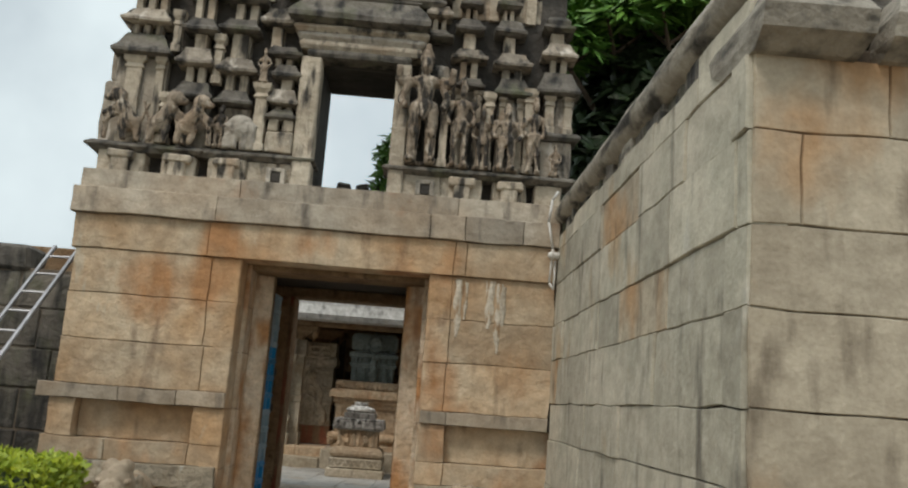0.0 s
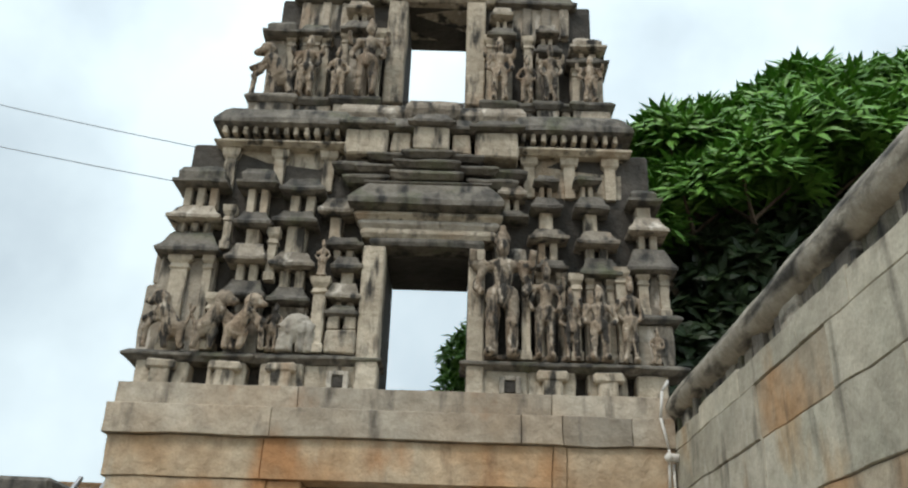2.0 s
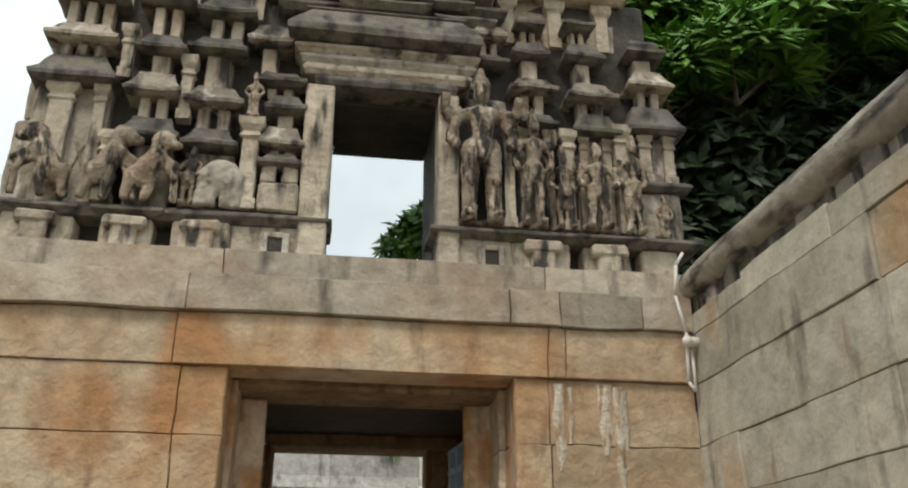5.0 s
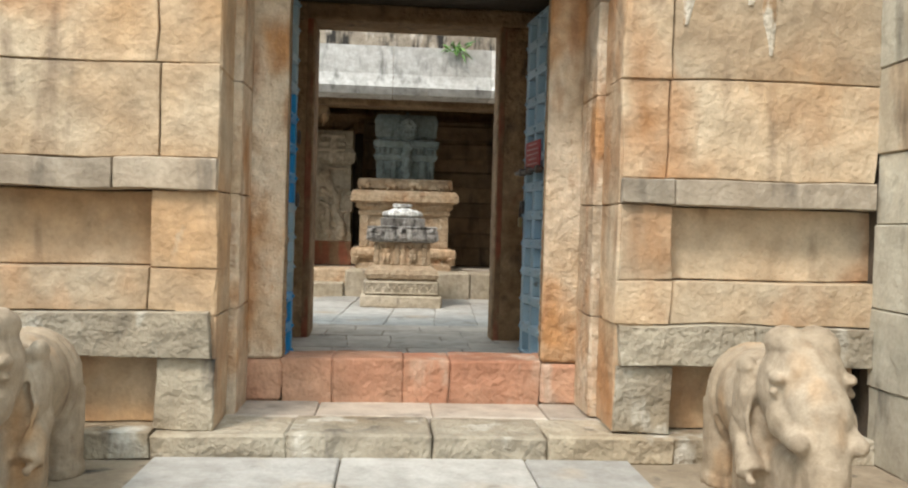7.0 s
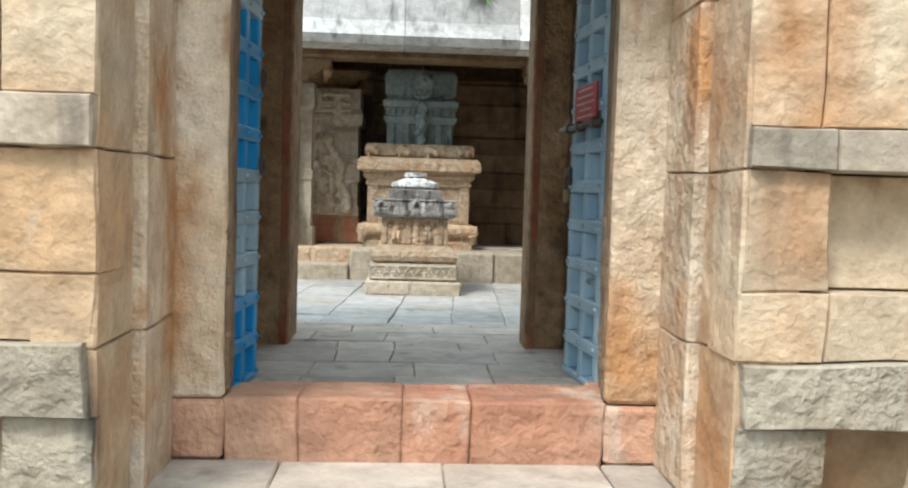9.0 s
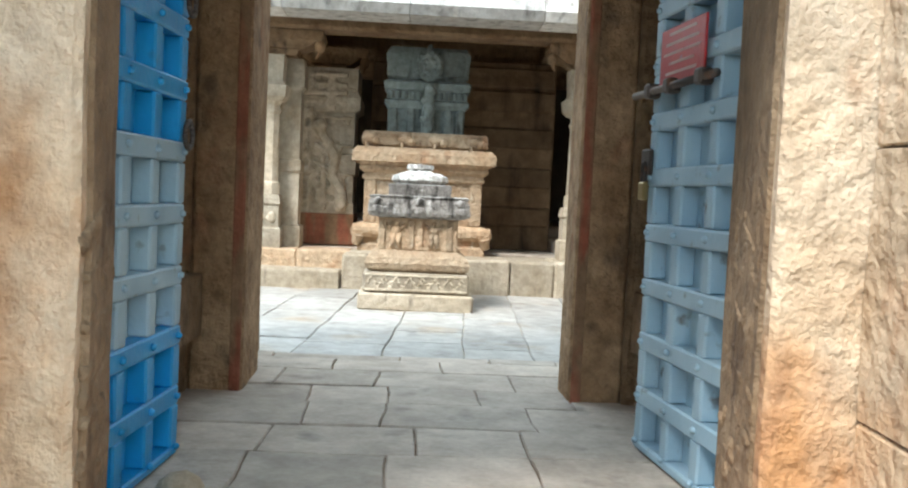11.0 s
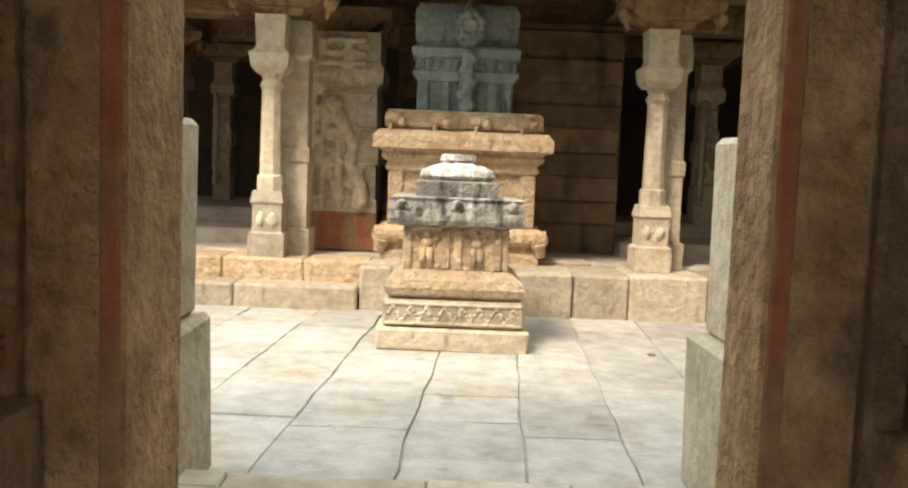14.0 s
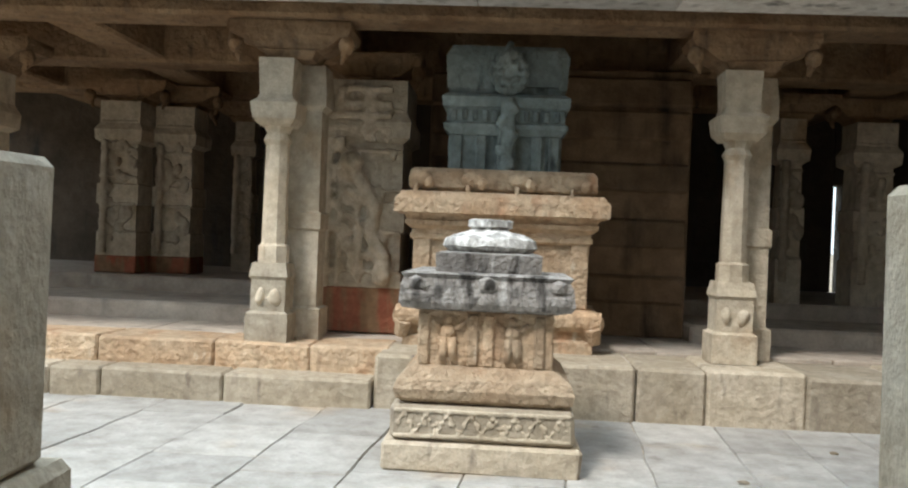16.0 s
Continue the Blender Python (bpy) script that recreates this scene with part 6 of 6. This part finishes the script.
def crown(lumps, count, ln, wd, per=9, low=-0.6):
    rng = random.Random(11)
    bm = bmesh.new()
    for _ in range(count):
        c, r = rng.choices(lumps, [q[1] ** 2 for q in lumps])[0]
        z = rng.uniform(low, 1)
        a = rng.uniform(0, 2 * math.pi)
        k = math.sqrt(max(0, 1 - z * z))
        n_ = Vector((k * math.cos(a), k * math.sin(a), z))
        p = Vector(c) + n_ * r * rng.uniform(0.72, 1.05)
        axis = (n_ + Vector((0, 0, 0.7))).normalized()
        q = axis.to_track_quat("Z", "Y")
        for i in range(per):
            b_ = 2 * math.pi * i / per + rng.uniform(-0.3, 0.3)
            t = rng.uniform(0.35, 1.0)
            d = q @ Vector((math.cos(b_) * t, math.sin(b_) * t, 0.75 - 0.55 * t)).normalized()
            leaf(bm, p, d, axis, ln * rng.uniform(0.7, 1.15), wd)
    return bm


def tree(base, lumps, count, ln, wd, label, dark=None):
    t = thing("tree", label, "tree")
    base = Vector(base)
    c = Vector((0, 0, 0))
    for q, r in lumps:
        c += Vector(q) / len(lumps)
    fork = base.lerp(c, 0.45)
    bm = bmesh.new()
    big = min(1.0, (c.z - base.z) / 8)
    limb(bm, base, fork, 0.28 * big, 0.2 * big, 10)
    for q, r in lumps:
        limb(bm, fork, Vector(q) - Vector((0, 0, r * 0.3)), 0.13 * big, 0.04 * big, 7)
        for k in range(3):
            limb(bm, Vector(q) - Vector((0, 0, r * 0.3)), Vector(q) + Vector((math.cos(k * 2.1) * r * 0.7, math.sin(k * 2.1) * r * 0.7, r * 0.35)), 0.04 * big, 0.015 * big, 5)
    part("trunk", bm, M_BARK, t)
    # bright leaves on the upper halves only, shade-coloured copies inside and below
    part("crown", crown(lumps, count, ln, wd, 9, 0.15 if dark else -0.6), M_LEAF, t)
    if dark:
        part("inner_foliage", crown(dark, int(count * 1.9), ln * 0.8, wd * 1.5, 8, -1), M_LEAFDARK, t, "inner foliage coloured dark for the crown's shade")


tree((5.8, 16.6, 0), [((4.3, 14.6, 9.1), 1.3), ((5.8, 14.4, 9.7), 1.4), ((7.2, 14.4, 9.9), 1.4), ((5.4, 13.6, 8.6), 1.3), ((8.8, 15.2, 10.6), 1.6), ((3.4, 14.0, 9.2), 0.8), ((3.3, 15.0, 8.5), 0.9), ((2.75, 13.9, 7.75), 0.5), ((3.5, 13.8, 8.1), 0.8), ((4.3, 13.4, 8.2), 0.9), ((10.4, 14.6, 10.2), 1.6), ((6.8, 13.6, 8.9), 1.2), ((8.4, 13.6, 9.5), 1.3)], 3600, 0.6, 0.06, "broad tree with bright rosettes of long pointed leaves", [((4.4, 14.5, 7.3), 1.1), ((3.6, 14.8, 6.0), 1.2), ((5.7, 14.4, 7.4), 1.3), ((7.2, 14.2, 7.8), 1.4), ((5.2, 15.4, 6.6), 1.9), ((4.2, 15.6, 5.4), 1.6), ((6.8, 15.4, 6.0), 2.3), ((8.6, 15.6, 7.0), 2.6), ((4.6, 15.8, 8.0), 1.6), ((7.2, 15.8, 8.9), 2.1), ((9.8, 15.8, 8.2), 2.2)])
tree((0.25, 14.6, 4.5), [((0.1, 14.5, 5.9), 0.42), ((0.4, 14.5, 5.4), 0.4), ((-0.12, 14.5, 5.3), 0.32), ((0.3, 14.5, 6.25), 0.32), ((0.6, 14.6, 5.9), 0.35)], 230, 0.3, 0.035, "green shrub rooted on the gate roof behind the tower window")
tuft = thing("weed", "green weed rooted on the hall's parapet", "plant")
rng = random.Random(3)
bm = bmesh.new()
for k in range(26):
    d = Vector((rng.uniform(-1, 1), rng.uniform(-1, 0.1), rng.uniform(-0.7, 0.5))).normalized()
    leaf(bm, Vector((0.3 + rng.uniform(-0.12, 0.12), 20.74, 4.42 + rng.uniform(-0.08, 0.06))), d, Vector((0, 0.2, 1)), rng.uniform(0.14, 0.3), 0.022)
part("leaves", bm, M_LEAF, tuft)
bm = bmesh.new()
limb(bm, (0.3, 20.85, 4.40), (0.3, 20.72, 4.46), 0.012, 0.006, 6)
part("stem", bm, M_BARK, tuft)
far = thing("roof_stub", "low mossy ruined masonry stub on the gate roof", "ruin")
bm = bmesh.new()
profile(bm, -0.6, 14.4, [(4.5, 0.4, 0.3), (4.95, 0.4, 0.3), (5.0, 0.46, 0.36), (5.12, 0.45, 0.35), (5.2, 0.36, 0.26)])
roughen(bm, 0.03, 3)
part("body", bm, M_TOWERDARK, far)
for x, z in ((-0.85, 5.2), (-0.55, 5.2), (-0.3, 5.18)):
    bm = bmesh.new()
    block(bm, x - 0.12, x + 0.1, 14.25, 14.55, z, z + RNG.uniform(0.1, 0.2), 0.03, 0.02)
    part("loose_block", bm, M_TOWERDARK, far)

hedge = thing("hedge", "clipped bright yellow-green hedge", "hedge", "", "stuff")
rng = random.Random(5)
bm = bmesh.new()
for _ in range(8500):
    x, y, z = rng.uniform(-6.0, -2.4), rng.uniform(7.4, 8.4), rng.uniform(0.1, 1.12)
    f = rng.random()
    if f < 0.45:
        z = 1.1 + 0.05 * noise.noise(Vector((x * 3, y * 3, 0))) + rng.uniform(-0.06, 0.05)
    elif f < 0.8:
        y = 7.4 + rng.uniform(-0.05, 0.06)
    else:
        x = -2.4 + rng.uniform(-0.06, 0.05)
    d = Vector((rng.uniform(-1, 1), rng.uniform(-1, 0.6), rng.uniform(0.0, 1))).normalized()
    leaf(bm, Vector((x, y, z)), d, Vector((rng.uniform(-0.5, 0.5), rng.uniform(-1, 0), 1)).normalized(), rng.uniform(0.06, 0.11), 0.022)
part("foliage", bm, M_HEDGE, hedge)
# solid filler block, its leaf colour darkened for the hedge's shaded inside
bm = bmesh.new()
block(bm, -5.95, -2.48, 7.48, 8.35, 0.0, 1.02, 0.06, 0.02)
part("shade_core", bm, M_LEAFDARK, hedge)

# ---- litter on the courtyard floor ----
for x, y, a in ((1.04, 19.3, 0.4), (2.0, 20.2, 1.9), (1.35, 18.4, 2.6)):
    bm = bmesh.new()
    d = Vector((math.cos(a), math.sin(a), 0))
    leaf(bm, Vector((x, y, 0.2)), d, Vector((0, 0, 1)), 0.13, 0.03)
    bmesh.ops.solidify(bm, geom=bm.faces[:], thickness=0.004)
    tagged(finish("dry_leaf", bm, M_COL), "pale dry leaf lying on the courtyard paving", "leaf", "fallen leaves")
